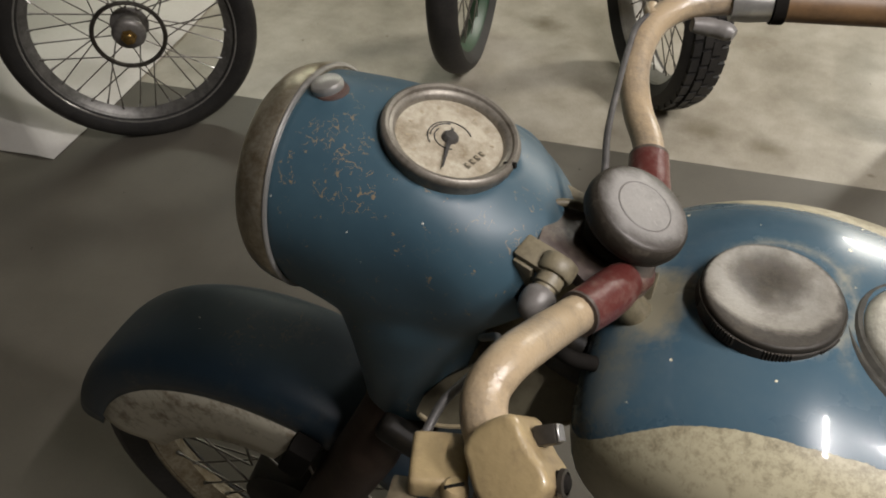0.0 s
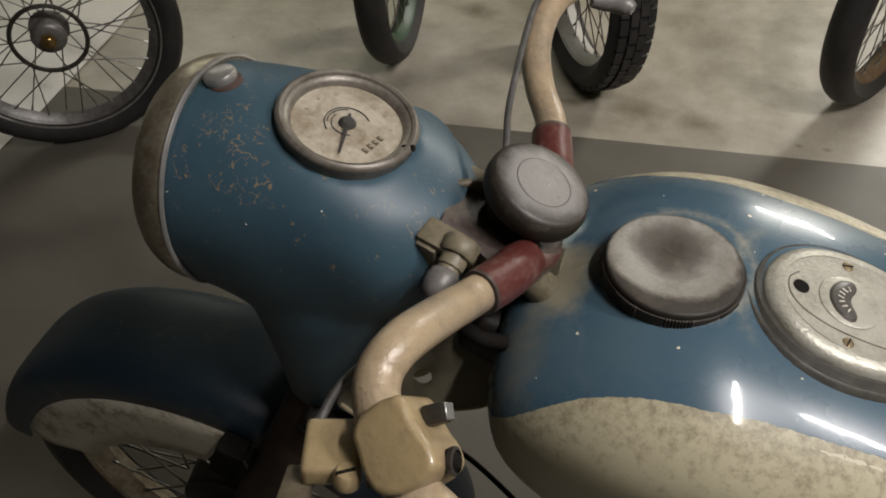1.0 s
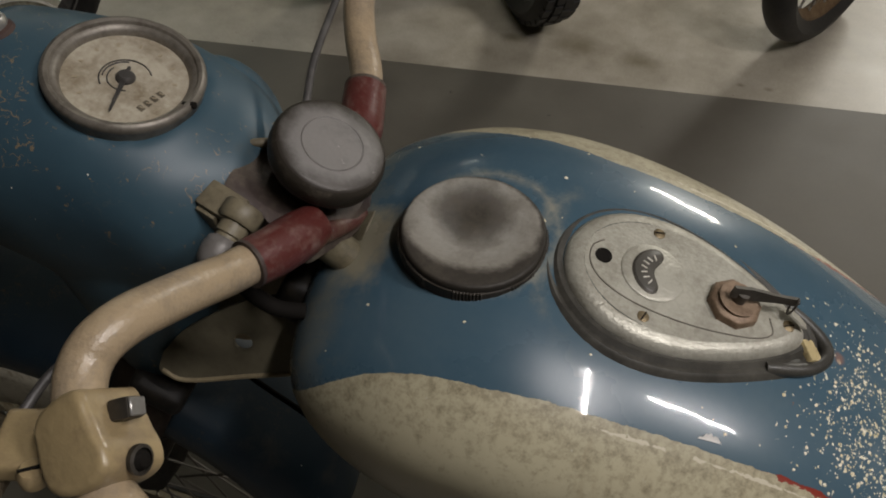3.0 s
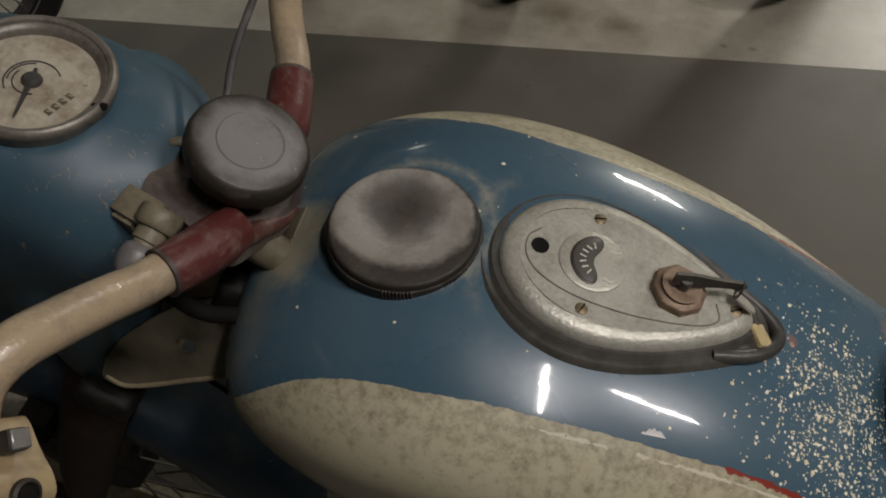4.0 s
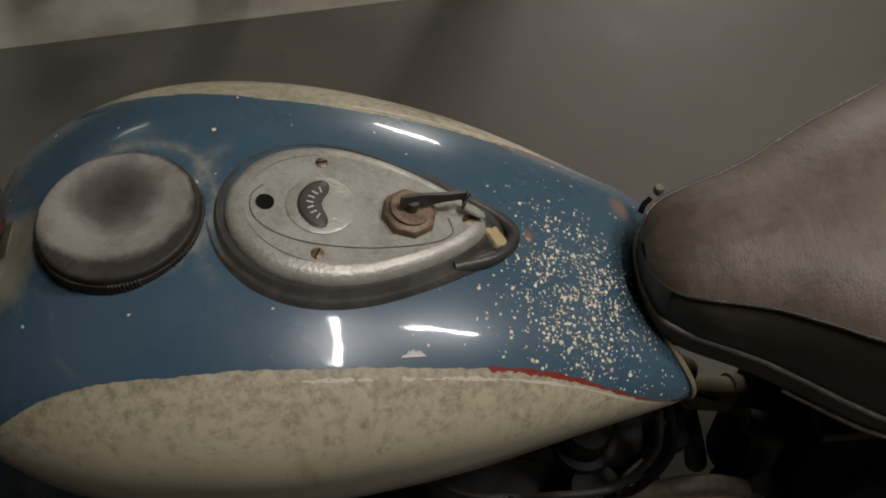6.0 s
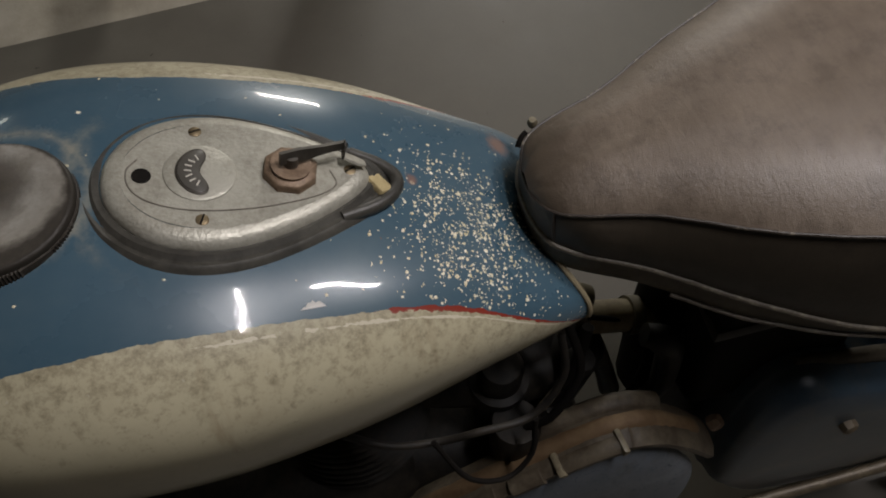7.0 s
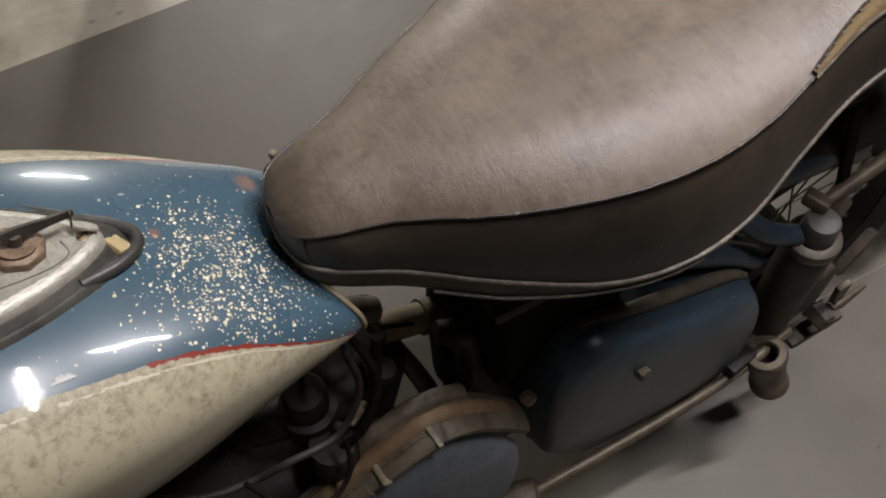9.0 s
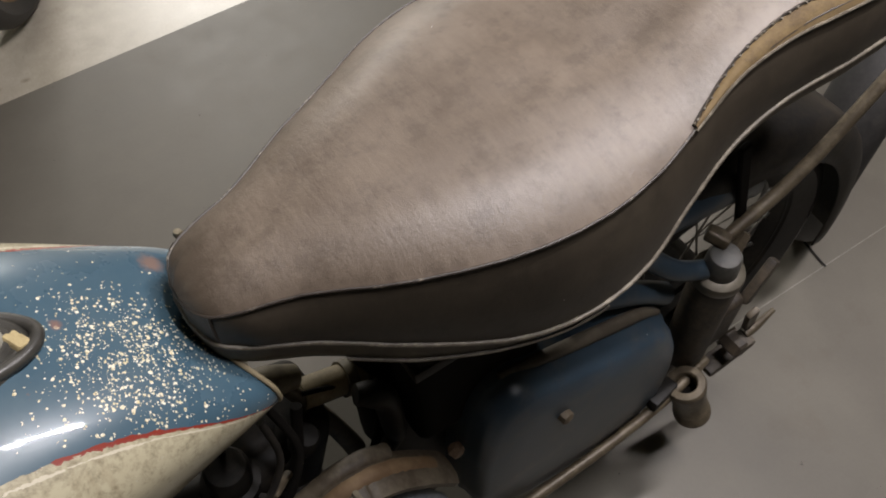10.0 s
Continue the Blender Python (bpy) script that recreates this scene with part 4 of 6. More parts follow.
# ---- seat
SEAT = [  # x, half width and height of the top edge, crown height, half width and height of the lower edge
    (0.246, 0.010, 0.788, 0.792, 0.012, 0.766),
    (0.253, 0.030, 0.792, 0.800, 0.034, 0.763),
    (0.272, 0.043, 0.796, 0.810, 0.049, 0.759),
    (0.320, 0.059, 0.802, 0.823, 0.068, 0.750),
    (0.390, 0.096, 0.810, 0.837, 0.105, 0.735),
    (0.470, 0.124, 0.818, 0.846, 0.138, 0.721),
    (0.540, 0.131, 0.823, 0.850, 0.148, 0.720),
    (0.600, 0.124, 0.832, 0.854, 0.142, 0.732),
    (0.650, 0.110, 0.847, 0.862, 0.127, 0.764),
    (0.700, 0.099, 0.868, 0.882, 0.115, 0.797),
    (0.760, 0.096, 0.883, 0.900, 0.110, 0.815),
    (0.860, 0.098, 0.890, 0.910, 0.110, 0.824),
    (0.950, 0.080, 0.888, 0.904, 0.095, 0.826),
    (0.985, 0.040, 0.884, 0.892, 0.050, 0.826),
]
SEAT_X = [0.246, 0.2475, 0.25, 0.254, 0.26] + [0.268 + 0.717 * i / 70 for i in range(71)]


def spread(x, s):
    """The saddle has sagged towards its far side."""
    u = min(1, max(0, (x - 0.40) / 0.18))
    return 1 + (0.24 * u * u * (3 - 2 * u) if s > 0 else 0)


def seat_top():
    loops = []
    for x in SEAT_X:
        hw, ze, zc, hb, zb = along(SEAT, x)
        row = []
        for i in range(-22, 23):
            v = i / 22
            dent = 0.004 * math.exp(-((x - 0.60) ** 2 + (hw * v - 0.03) ** 2) / 0.0006)
            swell = 0.0022 * noise.noise(Vector((x * 9, v * 3, 0.3))) * (1 - abs(v) ** 4)
            row.append(Vector((x, hw * v * spread(x, v), zc - (zc - ze) * abs(v) ** 3.4 - dent + swell)))
        loops.append(row)
    return rings(loops, False, False)


seat = part("seat", seat_top(), LEATHER, bike, "worn brown leatherette saddle with split seam")


def seat_side():
    loops = []
    edge = [(x, 1) for x in SEAT_X[::-1]] + [(x, -1) for x in SEAT_X]
    for x, s in edge:
        hw, ze, zc, hb, zb = along(SEAT, x)
        col = []
        for j in range(9):
            t = j / 8
            bulge = 0.006 * math.sin(math.pi * t) * (1 if x > 0.27 else 0.3)
            col.append(Vector((x, s * (hw + (hb - hw) * t + bulge - (0.002 if j == 0 else 0)) * spread(x, s), ze - 0.001 + (zb - ze) * t)))
        loops.append(col)
    return rings(loops, False, False)


part("side_band", seat_side(), DARKSIDE, seat, "dark brown side band of the saddle")


def seat_line(up, out, r, lo=0.246, split=False):
    pts = []
    for s in (1, -1):
        xs = SEAT_X[::-1] if s > 0 else SEAT_X
        for x in xs:
            hw, ze, zc, hb, zb = along(SEAT, x)
            hw2, z2 = (hw, ze) if up else (hb, zb)
            wob = 0.00015 * math.sin(x * 400)
            pts.append(Vector((x, s * (hw2 + out) * spread(x, s) + wob * 0.5, z2 + wob)))
    return tube(pts, r, 1, 8)


part("top_piping", seat_line(True, 0.0004, 0.0013), PIPETOP, seat, "cracked piping along the upper seam")
part("lower_piping", seat_line(False, 0.001, 0.0022), PIPING, seat, "pale piping along the lower edge")


def seat_skirt():
    loops = []
    for x, s in [(x, 1) for x in SEAT_X[::-1]] + [(x, -1) for x in SEAT_X]:
        hw, ze, zc, hb, zb = along(SEAT, x)
        fl = 0.012 + 0.013 * max(0, min(1, (0.47 - x) / 0.08)) if x < 0.6 else 0.012 + 0.008 * min(1, (x - 0.6) / 0.1)
        loops.append([Vector((x, s * hb, zb)), Vector((x, s * (hb + 0.001), zb - fl * 0.5)), Vector((x, s * (hb - 0.002), zb - fl)), Vector((x, s * (hb * 0.86), zb - fl - 0.006)), Vector((x, 0, zb - fl - 0.008))])
    return rings(loops, False, False)


part("base_welt", tube([Vector((x, -(along(SEAT, x)[3] + 0.0005), along(SEAT, x)[4] - 0.012 - 0.013 * max(0, min(1, (0.47 - x) / 0.08)))) for x in SEAT_X if 0.33 < x < 0.56], 0.0016, 1, 8), PIPING, seat, "pale lower welt")
part("seat_base", seat_skirt(), SKIRT, seat, "dusty lower rim of the saddle")


def torn_seam():
    """Yellow padding that shows where the top has pulled away from the upper seam."""
    a, b = [], []
    for i in range(60):
        t = i / 59
        x = 0.640 + 0.270 * t
        hw, ze, zc, hb, zb = along(SEAT, x)
        w = 0.0006 + 0.0145 * math.sin(math.pi * min(1.0, 0.02 + t * 0.93)) ** 0.9 * (1 - 0.50 * t) + 0.0007 * noise.noise(Vector((x * 150, 0, 0)))
        z = zc - (zc - ze) * (1 - w / hw) ** 3.4
        a.append(Vector((x, -(hw - w), z + 0.0016)))
        sag = 0.006 * min(1.0, max(0.0, (t - 0.15) / 0.4))
        b.append(Vector((x, -(hw + 0.0016 + 0.5 * sag), ze + 0.0004 - sag)))
    mid = [p * 0.45 + q * 0.55 + Vector((0, -0.0006, 0.0030 + 0.0008 * noise.noise(p * 120))) for p, q in zip(a, b)]
    return a, mid, b


ta, tm, tb = torn_seam()
part("padding", rings([[p, p * 0.5 + q * 0.5 + Vector((0, 0, 0.0010)), q, q * 0.5 + r * 0.5 + Vector((0, -0.0006, 0.0008)), r] for p, q, r in zip(ta, tm, tb)], False, False), FOAM, seat, "yellow padding in the split seam")
part("torn_edge", tube([p + Vector((0, 0.0006, 0.0010)) for p in ta], 0.0013, 1, 6), PIPETOP, seat, "frayed dark edge")
part("welt", tube([p + Vector((0, -0.0006, 0.0004)) for p in tb], 0.0014, 1, 6), PIPING, seat, "pale welt")
for k in range(1, 58, 2):
    p = ta[k]
    part("stitch", block((0.0026, 0.0020, 0.0012), pose(p.x, p.y - 0.0006, p.z + 0.0016, 20, 0, 0), 0.0004, 1), PIPING, seat)

part("nose_seam", tube([(0.2565, -0.0345, 0.7935), (0.2560, -0.0375, 0.780), (0.2575, -0.0395, 0.766)], 0.0012, 4, 6), PIPETOP, seat)
toggle = part("seat_toggle", tube([(0.258, 0.054, 0.760), (0.261, 0.058, 0.765), (0.266, 0.061, 0.768)], [0.0025, 0.0022, 0.002], 4, 10), HOLE, seat)
part("toggle_tip", lathe([(0.0, 0.004), (0.003, 0.0036), (0.0042, 0.0), (0.003, -0.0036), (0.0, -0.004)], pose(0.2710, 0.0630, 0.775), 14), BRACKET, toggle)

# ---- headlamp
HEAD = [  # x, centre height, half width, half height above, half height below
    (-0.441, 0.878, 0.0885, 0.0870, 0.089),
    (-0.405, 0.878, 0.0900, 0.0870, 0.108),
    (-0.372, 0.876, 0.0900, 0.0855, 0.128),
    (-0.320, 0.873, 0.0850, 0.0765, 0.120),
    (-0.280, 0.870, 0.0800, 0.0640, 0.082),
    (-0.255, 0.866, 0.0670, 0.0520, 0.060),
    (-0.231, 0.862, 0.0430, 0.0360, 0.040),
]


def superloop(cx, cy, cz, wy, wz, n=2.0, seg=48, axis="x"):
    out = []
    for i in range(seg):
        a = 2 * math.pi * i / seg
        s, c = math.sin(a), math.cos(a)
        k = (abs(s) ** n + abs(c) ** n) ** (-1 / n)
        out.append(Vector((cx, cy + wy * s * k, cz + wz * c * k)) if axis == "x" else Vector((cx + wz * c * k, cy + wy * s * k, cz)))
    return out


SPEEDO = pose(-0.321, 0, 0.950, 0, 16.4, 0)
SPEEDO_IN = SPEEDO.inverted()


def nacelle():
    loops = []
    for i in range(61):
        x = -0.441 + 0.213 * i / 60
        cz, wy, wz, wl = along(HEAD, x)
        loop = superloop(x, 0, cz, wy, wz, 2.0 + 0.45 * math.exp(-(((x + 0.33) / 0.05) ** 2)), 96)
        for k, p in enumerate(loop):
            if p.z < cz:
                p.z = cz - (cz - p.z) * wl / wz
            q = SPEEDO_IN @ p
            r = math.hypot(q.x, q.y)
            if r < 0.0475 and q.z > -0.030:
                loop[k] = SPEEDO @ Vector((q.x, q.y, -0.012))
            elif r < 0.080 and q.z > -0.045:
                skirt = -0.0040 - (r - 0.046) * 0.72
                lift = 0.5 * (q.z + skirt + math.hypot(q.z - skirt, 0.009)) - 0.0035
                share = min(1.0, (0.080 - r) / 0.018)
                loop[k] = SPEEDO @ Vector((q.x, q.y, q.z + (min(lift, -0.0035) - q.z) * share))
        loops.append(loop)
    col = [(0.875, -0.342, 0.078, 0.078), (0.84, -0.344, 0.083, 0.083), (0.80, -0.347, 0.085, 0.075), (0.76, -0.351, 0.083, 0.062), (0.72, -0.355, 0.080, 0.053), (0.660, -0.358, 0.077, 0.046), (0.652, -0.358, 0.076, 0.045)]
    return join(rings(loops), rings([superloop(x, 0, z, wy, wx, 2.3, axis="z") for z, x, wy, wx in col]))


head = part("headlamp_shell", nacelle(), HEADPAINT, bike, "blue headlamp nacelle with scratched paint")
mod = head.modifiers.new("blend", "REMESH")
mod.mode, mod.voxel_size, mod.use_smooth_shade = "VOXEL", 0.0035, True
mod = head.modifiers.new("soften", "SMOOTH")
mod.factor, mod.iterations = 0.5, 26
part("shroud_shoulder", lathe([(math.sin(math.pi * i / 20), math.cos(math.pi * i / 20)) for i in range(21)], pose(-0.306, 0.070, 0.850) @ Matrix.Diagonal((0.046, 0.034, 0.060, 1)), 40), HEADPAINT, head, "blue shoulder of the fork shroud, dusty at its edge")
part("shroud_edge", tube([superloop(-0.357, 0, 0.660, 0.0785, 0.0470, 2.3, axis="z")[i % 48] for i in range(49)], 0.003, 1, 8), CREAMEDGE, head, "pale lower edge of the fork shroud")
part("headlamp_rim", lathe([(0.070, -0.0135), (0.0745, -0.0140), (0.0800, -0.0115), (0.0850, -0.0065), (0.0885, 0.0), (0.0908, 0.008), (0.0915, 0.014), (0.0915, 0.018), (0.0902, 0.0205), (0.086, 0.020)], pose(-0.4550, 0, 0.878, 0, 90, 0), 72), CHROME, head, "tarnished chrome headlamp rim")
part("rim_edge", lathe([(0.0900, 0.0180), (0.0922, 0.0188), (0.0928, 0.0202), (0.0922, 0.0216), (0.0900, 0.0222)], pose(-0.4550, 0, 0.878, 0, 90, 0), 72), ZINC, head, "bright bare edge of the rim")
part("headlamp_glass", lathe([(0.0, -0.026), (0.03, -0.024), (0.06, -0.0175), (0.073, -0.012)], pose(-0.4550, 0, 0.878, 0, 90, 0), 48), GLASS, head)
part("rim_screw", lathe([(0.0, 0.0066), (0.008, 0.0064), (0.0112, 0.0054), (0.0124, 0.003), (0.0122, 0.0), (0.010, -0.006)], pose(-0.419, 0.002, 0.9665, 0, -8, 0), 32), ZINC, head, "bright domed screw head")
part("rust_ring", lathe([(0.010, 0.0012), (0.0128, 0.0002), (0.0140, -0.003)], pose(-0.417, 0.002, 0.9655, 0, -6, 0), 32), RUSTDARK, head)
part("bezel", lathe([(0.0485, -0.022), (0.0510, -0.003), (0.0518, 0.0), (0.0508, 0.0024), (0.0485, 0.0036), (0.0462, 0.0028), (0.0452, 0.0008), (0.0430, 0.0), (0.0405, -0.0028), (0.0400, -0.005)], SPEEDO, 72), BEZEL, head, "worn metal speedometer bezel")
part("dial", lathe([(0.0, -0.005), (0.0412, -0.005)], SPEEDO, 48), DIAL, head, "stained cream speedometer dial")

glass = part("speedometer_glass", lathe([(0.0, 0.0008), (0.02, 0.0004), (0.0405, -0.0020)], SPEEDO, 48), CLEAR, head)
glass.visible_shadow = False


def arc(r, a0, a1, w=0.0005):
    return tube([SPEEDO @ Vector((r * math.cos(radians(a)), r * math.sin(radians(a)), -0.0046)) for a in range(a0, a1 + 1, 10)], w, 1, 6)


for r, a0, a1 in ((0.0165, 40, 230), (0.0145, 110, 200), (0.0115, 160, 300)):
    part("dial_ring", arc(r, a0, a1), DIALINK, head)
part("needle", slab([(-0.0010, 0.009), (0.0010, 0.009), (0.0018, 0.0), (0.0007, -0.031), (0.0, -0.033), (-0.0007, -0.031), (-0.0018, 0.0)], 0.0008, SPEEDO @ pose(0, 0, -0.0034, 0, 0, 12)), DIALINK, head, "dark speedometer needle")
part("needle_hub", lathe([(0.0, 0.0025), (0.004, 0.0022), (0.0062, 0.0), (0.0065, -0.0015)], SPEEDO @ pose(0, 0, -0.003), 24), DIALINK, head)
for k in range(4):
    cell = SPEEDO @ pose(0.0210 + 0.0016 * k, -0.0185 + 0.0056 * k, -0.0046, 0, 0, -15)
    part("counter_cell", block((0.0050, 0.0034, 0.0004), cell), DIALBROWN, head)
    part("counter_digit", block((0.0030, 0.0008, 0.0003), cell @ pose(0.0004 * (k % 2), 0.0006, 0.0003, 0, 0, 24 + 9 * (k % 3))), DIALFAINT, head)
for k in range(9):
    a = radians(20 + 27 * k)
    part("speed_numeral", block((0.0030, 0.0016, 0.0004), SPEEDO @ pose(0.031 * math.cos(a), 0.031 * math.sin(a), -0.0047, 0, 0, math.degrees(a))), DIALFAINT, head)
part("reset_stub", lathe([(0.0, 0.005), (0.0024, 0.0048), (0.0028, -0.004)], SPEEDO @ pose(0.0475, -0.005, 0.0, 0, 60, 0), 16), HOLE, head)

# ---- steering head and handlebar
KNOB = pose(-0.179, 0, 0.922, 0, 27, 0)
knob = part("damper_knob", lathe([(0.0, 0.0008), (0.0200, 0.0006), (0.0208, -0.0002), (0.0214, 0.0003), (0.0335, 0.0), (0.0356, -0.0012), (0.0364, -0.0024)], KNOB, 72), KNOBDISC, bike, "grey steering damper knob with a ring on top")


def scoop():
    """The yoke casting: a dished web between lamp and stem that widens to the two bar clamps."""
    rows = [(-0.243, -0.038, 0.004, 0.9040, 0.000), (-0.232, -0.041, 0.008, 0.9010, 0.002), (-0.218, -0.044, 0.014, 0.8955, 0.004), (-0.204, -0.050, 0.036, 0.8900, 0.004),
            (-0.190, -0.057, 0.056, 0.8855, 0.003), (-0.181, -0.056, 0.056, 0.8820, 0.0), (-0.174, -0.040, 0.040, 0.8780, 0.0), (-0.167, -0.022, 0.022, 0.8730, 0.0), (-0.164, -0.010, 0.010, 0.8710, 0.0)]
    loops = []
    for i in range(37):
        x = rows[0][0] + (rows[-1][0] - rows[0][0]) * i / 36
        lo, hi, z, dish = along(rows, x)
        top = [Vector((x, (lo + hi) / 2 + (hi - lo) / 2 * v, z - dish * (1 - v * v) - 0.003 * abs(v) ** 6)) for v in [1 - 2 * j / 14 for j in range(15)]]
        loops.append(top + [Vector((p.x, p.y, p.z - 0.013)) for p in top[::-1]])
    return rings(loops)


part("knob_skirt", lathe([(0.0360, -0.0018), (0.0376, -0.0034), (0.0387, -0.0068), (0.0390, -0.0130), (0.0378, -0.0180), (0.0345, -0.0205), (0.024, -0.021), (0.014, -0.021), (0.012, -0.060)], KNOB, 72), KNOBDARK, knob, "grimy dark edge of the knob")
yoke = part("top_yoke", scoop(), YOKEPAINT, bike, "worn purple-brown fork yoke casting")
part("yoke_lip", tube([(-0.244, 0.002, 0.9040), (-0.234, 0.007, 0.9030), (-0.222, 0.012, 0.8985), (-0.212, 0.020, 0.8940)], 0.0034, 5, 10), BRACKET, yoke, "dusty tan lip")
part("yoke_arm", tube([(-0.188, -0.060, 0.889), (-0.179, -0.046, 0.882), (-0.172, -0.028, 0.872), (-0.167, -0.010, 0.862), (-0.166, 0.004, 0.856)], [0.010, 0.0080, 0.0065, 0.0050, 0.0030], 6, 14), HORN, yoke, "worn red horn of the yoke")
part("stem_cup", lathe([(0.0, 0.0), (0.021, 0.0), (0.024, -0.003), (0.0245, -0.012), (0.022, -0.016)], KNOB @ pose(0, 0, -0.036), 32), GREASE, yoke)
DOME = Vector((-0.2305, -0.0775, 0.8862))
NECK = Vector((-0.2225, -0.0440, 0.8985))
AXIS = Matrix.Translation(NECK) @ (DOME - NECK).to_track_quat("Z", "Y").to_matrix().to_4x4()
brk = part("lamp_bracket", block((0.030, 0.020, 0.009), pose(-0.2390, -0.0480, 0.8985, 10, 8, -16), 0.0025), BRACKET, bike, "pale lamp bracket with a bolt")
part("bracket_flange", block((0.016, 0.006, 0.024), pose(-0.2480, -0.0540, 0.8860, 8, 8, -16), 0.002), BRACKET, brk)
part("bolt_collar", lathe([(0.0, 0.002), (0.0125, 0.002), (0.0142, 0.004), (0.0142, 0.0135), (0.0128, 0.0155), (0.0098, 0.016)], AXIS, 8), BRACKET, brk)
part("bolt_neck", lathe([(0.0096, 0.014), (0.0098, 0.024), (0.0082, 0.0250), (0.0082, 0.031)], AXIS, 20), BRACKET, brk)
part("bolt_head", lathe([(0.0, 0.0145), (0.004, 0.0140), (0.0080, 0.0118), (0.0108, 0.0080), (0.0121, 0.003), (0.0122, -0.003), (0.0108, -0.0075), (0.0075, -0.010), (0.0, -0.0105)], AXIS @ pose(0, 0, (DOME - NECK).length), 32), KNOBMETAL, brk, "grey domed bolt head")
part("lamp_ear", block((0.050, 0.014, 0.010), pose(-0.232, 0.026, 0.890, 0, 15, -8), 0.003), BRACKET, brk)
# solid dark block stands for the shade between the bracket's arms
part("bracket_gap_shade", block((0.026, 0.044, 0.020), pose(-0.240, -0.004, 0.880, 0, 15, 0), 0.004), HOLE, brk)
part("tank_lug", rings([[Vector((x, y, z)) for x, z in ((-0.176, 0.838 + h), (-0.170, 0.846 + h), (-0.1615, 0.8505 + h), (-0.1590, 0.8490 + h), (-0.166, 0.840 + h))] for y, h in ((-0.060, -0.020), (-0.050, -0.012), (-0.036, -0.007), (-0.020, -0.003), (-0.004, 0.000), (0.012, 0.000))]), NOSEDIRT, bike, "worn cream lug on the tank nose")
part("neck_tube", tube([(-0.190, -0.030, 0.868), (-0.174, -0.026, 0.846), (-0.145, -0.022, 0.815)], [0.013, 0.0130, 0.0130], 4, 16), NOSEDIRT, bike, "dusty olive neck tube")
part("cable_sheath", tube([(-0.246, -0.060, 0.870), (-0.226, -0.072, 0.848), (-0.205, -0.074, 0.832), (-0.188, -0.066, 0.822)], 0.006, 5, 10), HOLE, bike)

part("brake_cable", tube([(-0.369, -0.006, 0.668), (-0.301, -0.024, 0.620), (-0.226, -0.043, 0.600), (-0.159, -0.061, 0.552)], 0.0028, 5, 8), HOLE, bike, "thin black cable below the tank nose")

BARPATH = [(-0.183, 0.050, 0.889), (-0.188, 0.072, 0.893), (-0.195, 0.098, 0.900), (-0.211, 0.130, 0.906), (-0.222, 0.160, 0.918), (-0.224, 0.190, 0.930), (-0.218, 0.218, 0.938), (-0.200, 0.243, 0.942), (-0.168, 0.258, 0.944), (-0.120, 0.270, 0.944), (-0.03, 0.292, 0.942)]
LEFTBAR = [(-0.183, -0.050, 0.889), (-0.190, -0.072, 0.8955), (-0.199, -0.092, 0.9025), (-0.204, -0.1060, 0.908), (-0.2075, -0.130, 0.9250), (-0.2115, -0.155, 0.9410), (-0.2155, -0.174, 0.9510), (-0.2195, -0.188, 0.9530), (-0.2220, -0.199, 0.9500), (-0.2195, -0.211, 0.9470), (-0.2110, -0.225, 0.9440), (-0.194, -0.246, 0.938), (-0.165, -0.262, 0.934)]
LEFTSLEEVE = [(-0.180, -0.040, 0.887), (-0.184, -0.054, 0.891), (-0.191, -0.074, 0.8965), (-0.1985, -0.0915, 0.9022)]
bars = part("handlebar", join(tube(BARPATH, 0.0122, 6, 18), tube(LEFTBAR, 0.0128, 6, 18)), BAR, bike, "tan painted tubular handlebar, scuffed")
for sleeve in ([(-0.180, 0.036, 0.888), (-0.182, 0.048, 0.890), (-0.187, 0.068, 0.893), (-0.191, 0.085, 0.8965)], LEFTSLEEVE):
    part("sleeve", tube(sleeve, [0.0140, 0.0160, 0.0160, 0.0154], 5, 20), RED, bars, "worn red sleeve")
    tip = Vector(sleeve[-1])
    out = (tip - Vector(sleeve[-2])).normalized()
    part("sleeve_edge", tube([tip - out * 0.001, tip + out * 0.0016], 0.0155, 3, 20), YOKEPAINT, bars)
# right side: clamp, lever stub and grip
part("throttle_clamp", tube([(-0.164, 0.2595, 0.944), (-0.150, 0.2630, 0.944), (-0.132, 0.2675, 0.944)], [0.0165, 0.0175, 0.0165], 4, 20), ZINC, bars, "grey lever clamp")
part("clamp_band", tube([(-0.131, 0.2675, 0.944), (-0.121, 0.270, 0.944)], [0.0185, 0.0185], 2, 20), HOLE, bars)
part("throttle_grip", tube([(-0.121, 0.270, 0.944), (-0.075, 0.281, 0.943), (-0.03, 0.292, 0.942)], 0.0160, 4, 18), GRIP, bars, "brown throttle grip")
part("lever_stub", tube([(-0.190, 0.232, 0.932), (-0.180, 0.236, 0.930), (-0.170, 0.237, 0.929), (-0.160, 0.236, 0.928), (-0.154, 0.234, 0.927)], [0.006, 0.008, 0.008, 0.008, 0.005], 5, 14), KNOBMETAL, bars, "dull silver brake lever stub")
part("cable_ferrule", tube([(-0.221, 0.212, 0.945), (-0.226, 0.222, 0.944), (-0.226, 0.232, 0.943)], 0.0055, 4, 10), BAR, bars)
part("control_cable", tube([(-0.223, 0.214, 0.946), (-0.231, 0.196, 0.944), (-0.231, 0.165, 0.938), (-0.228, 0.120, 0.930), (-0.223, 0.072, 0.922), (-0.215, 0.030, 0.908), (-0.225, 0.012, 0.885), (-0.26, 0.01, 0.85)], 0.0028, 6, 10), CABLE, bars, "grey control cable")
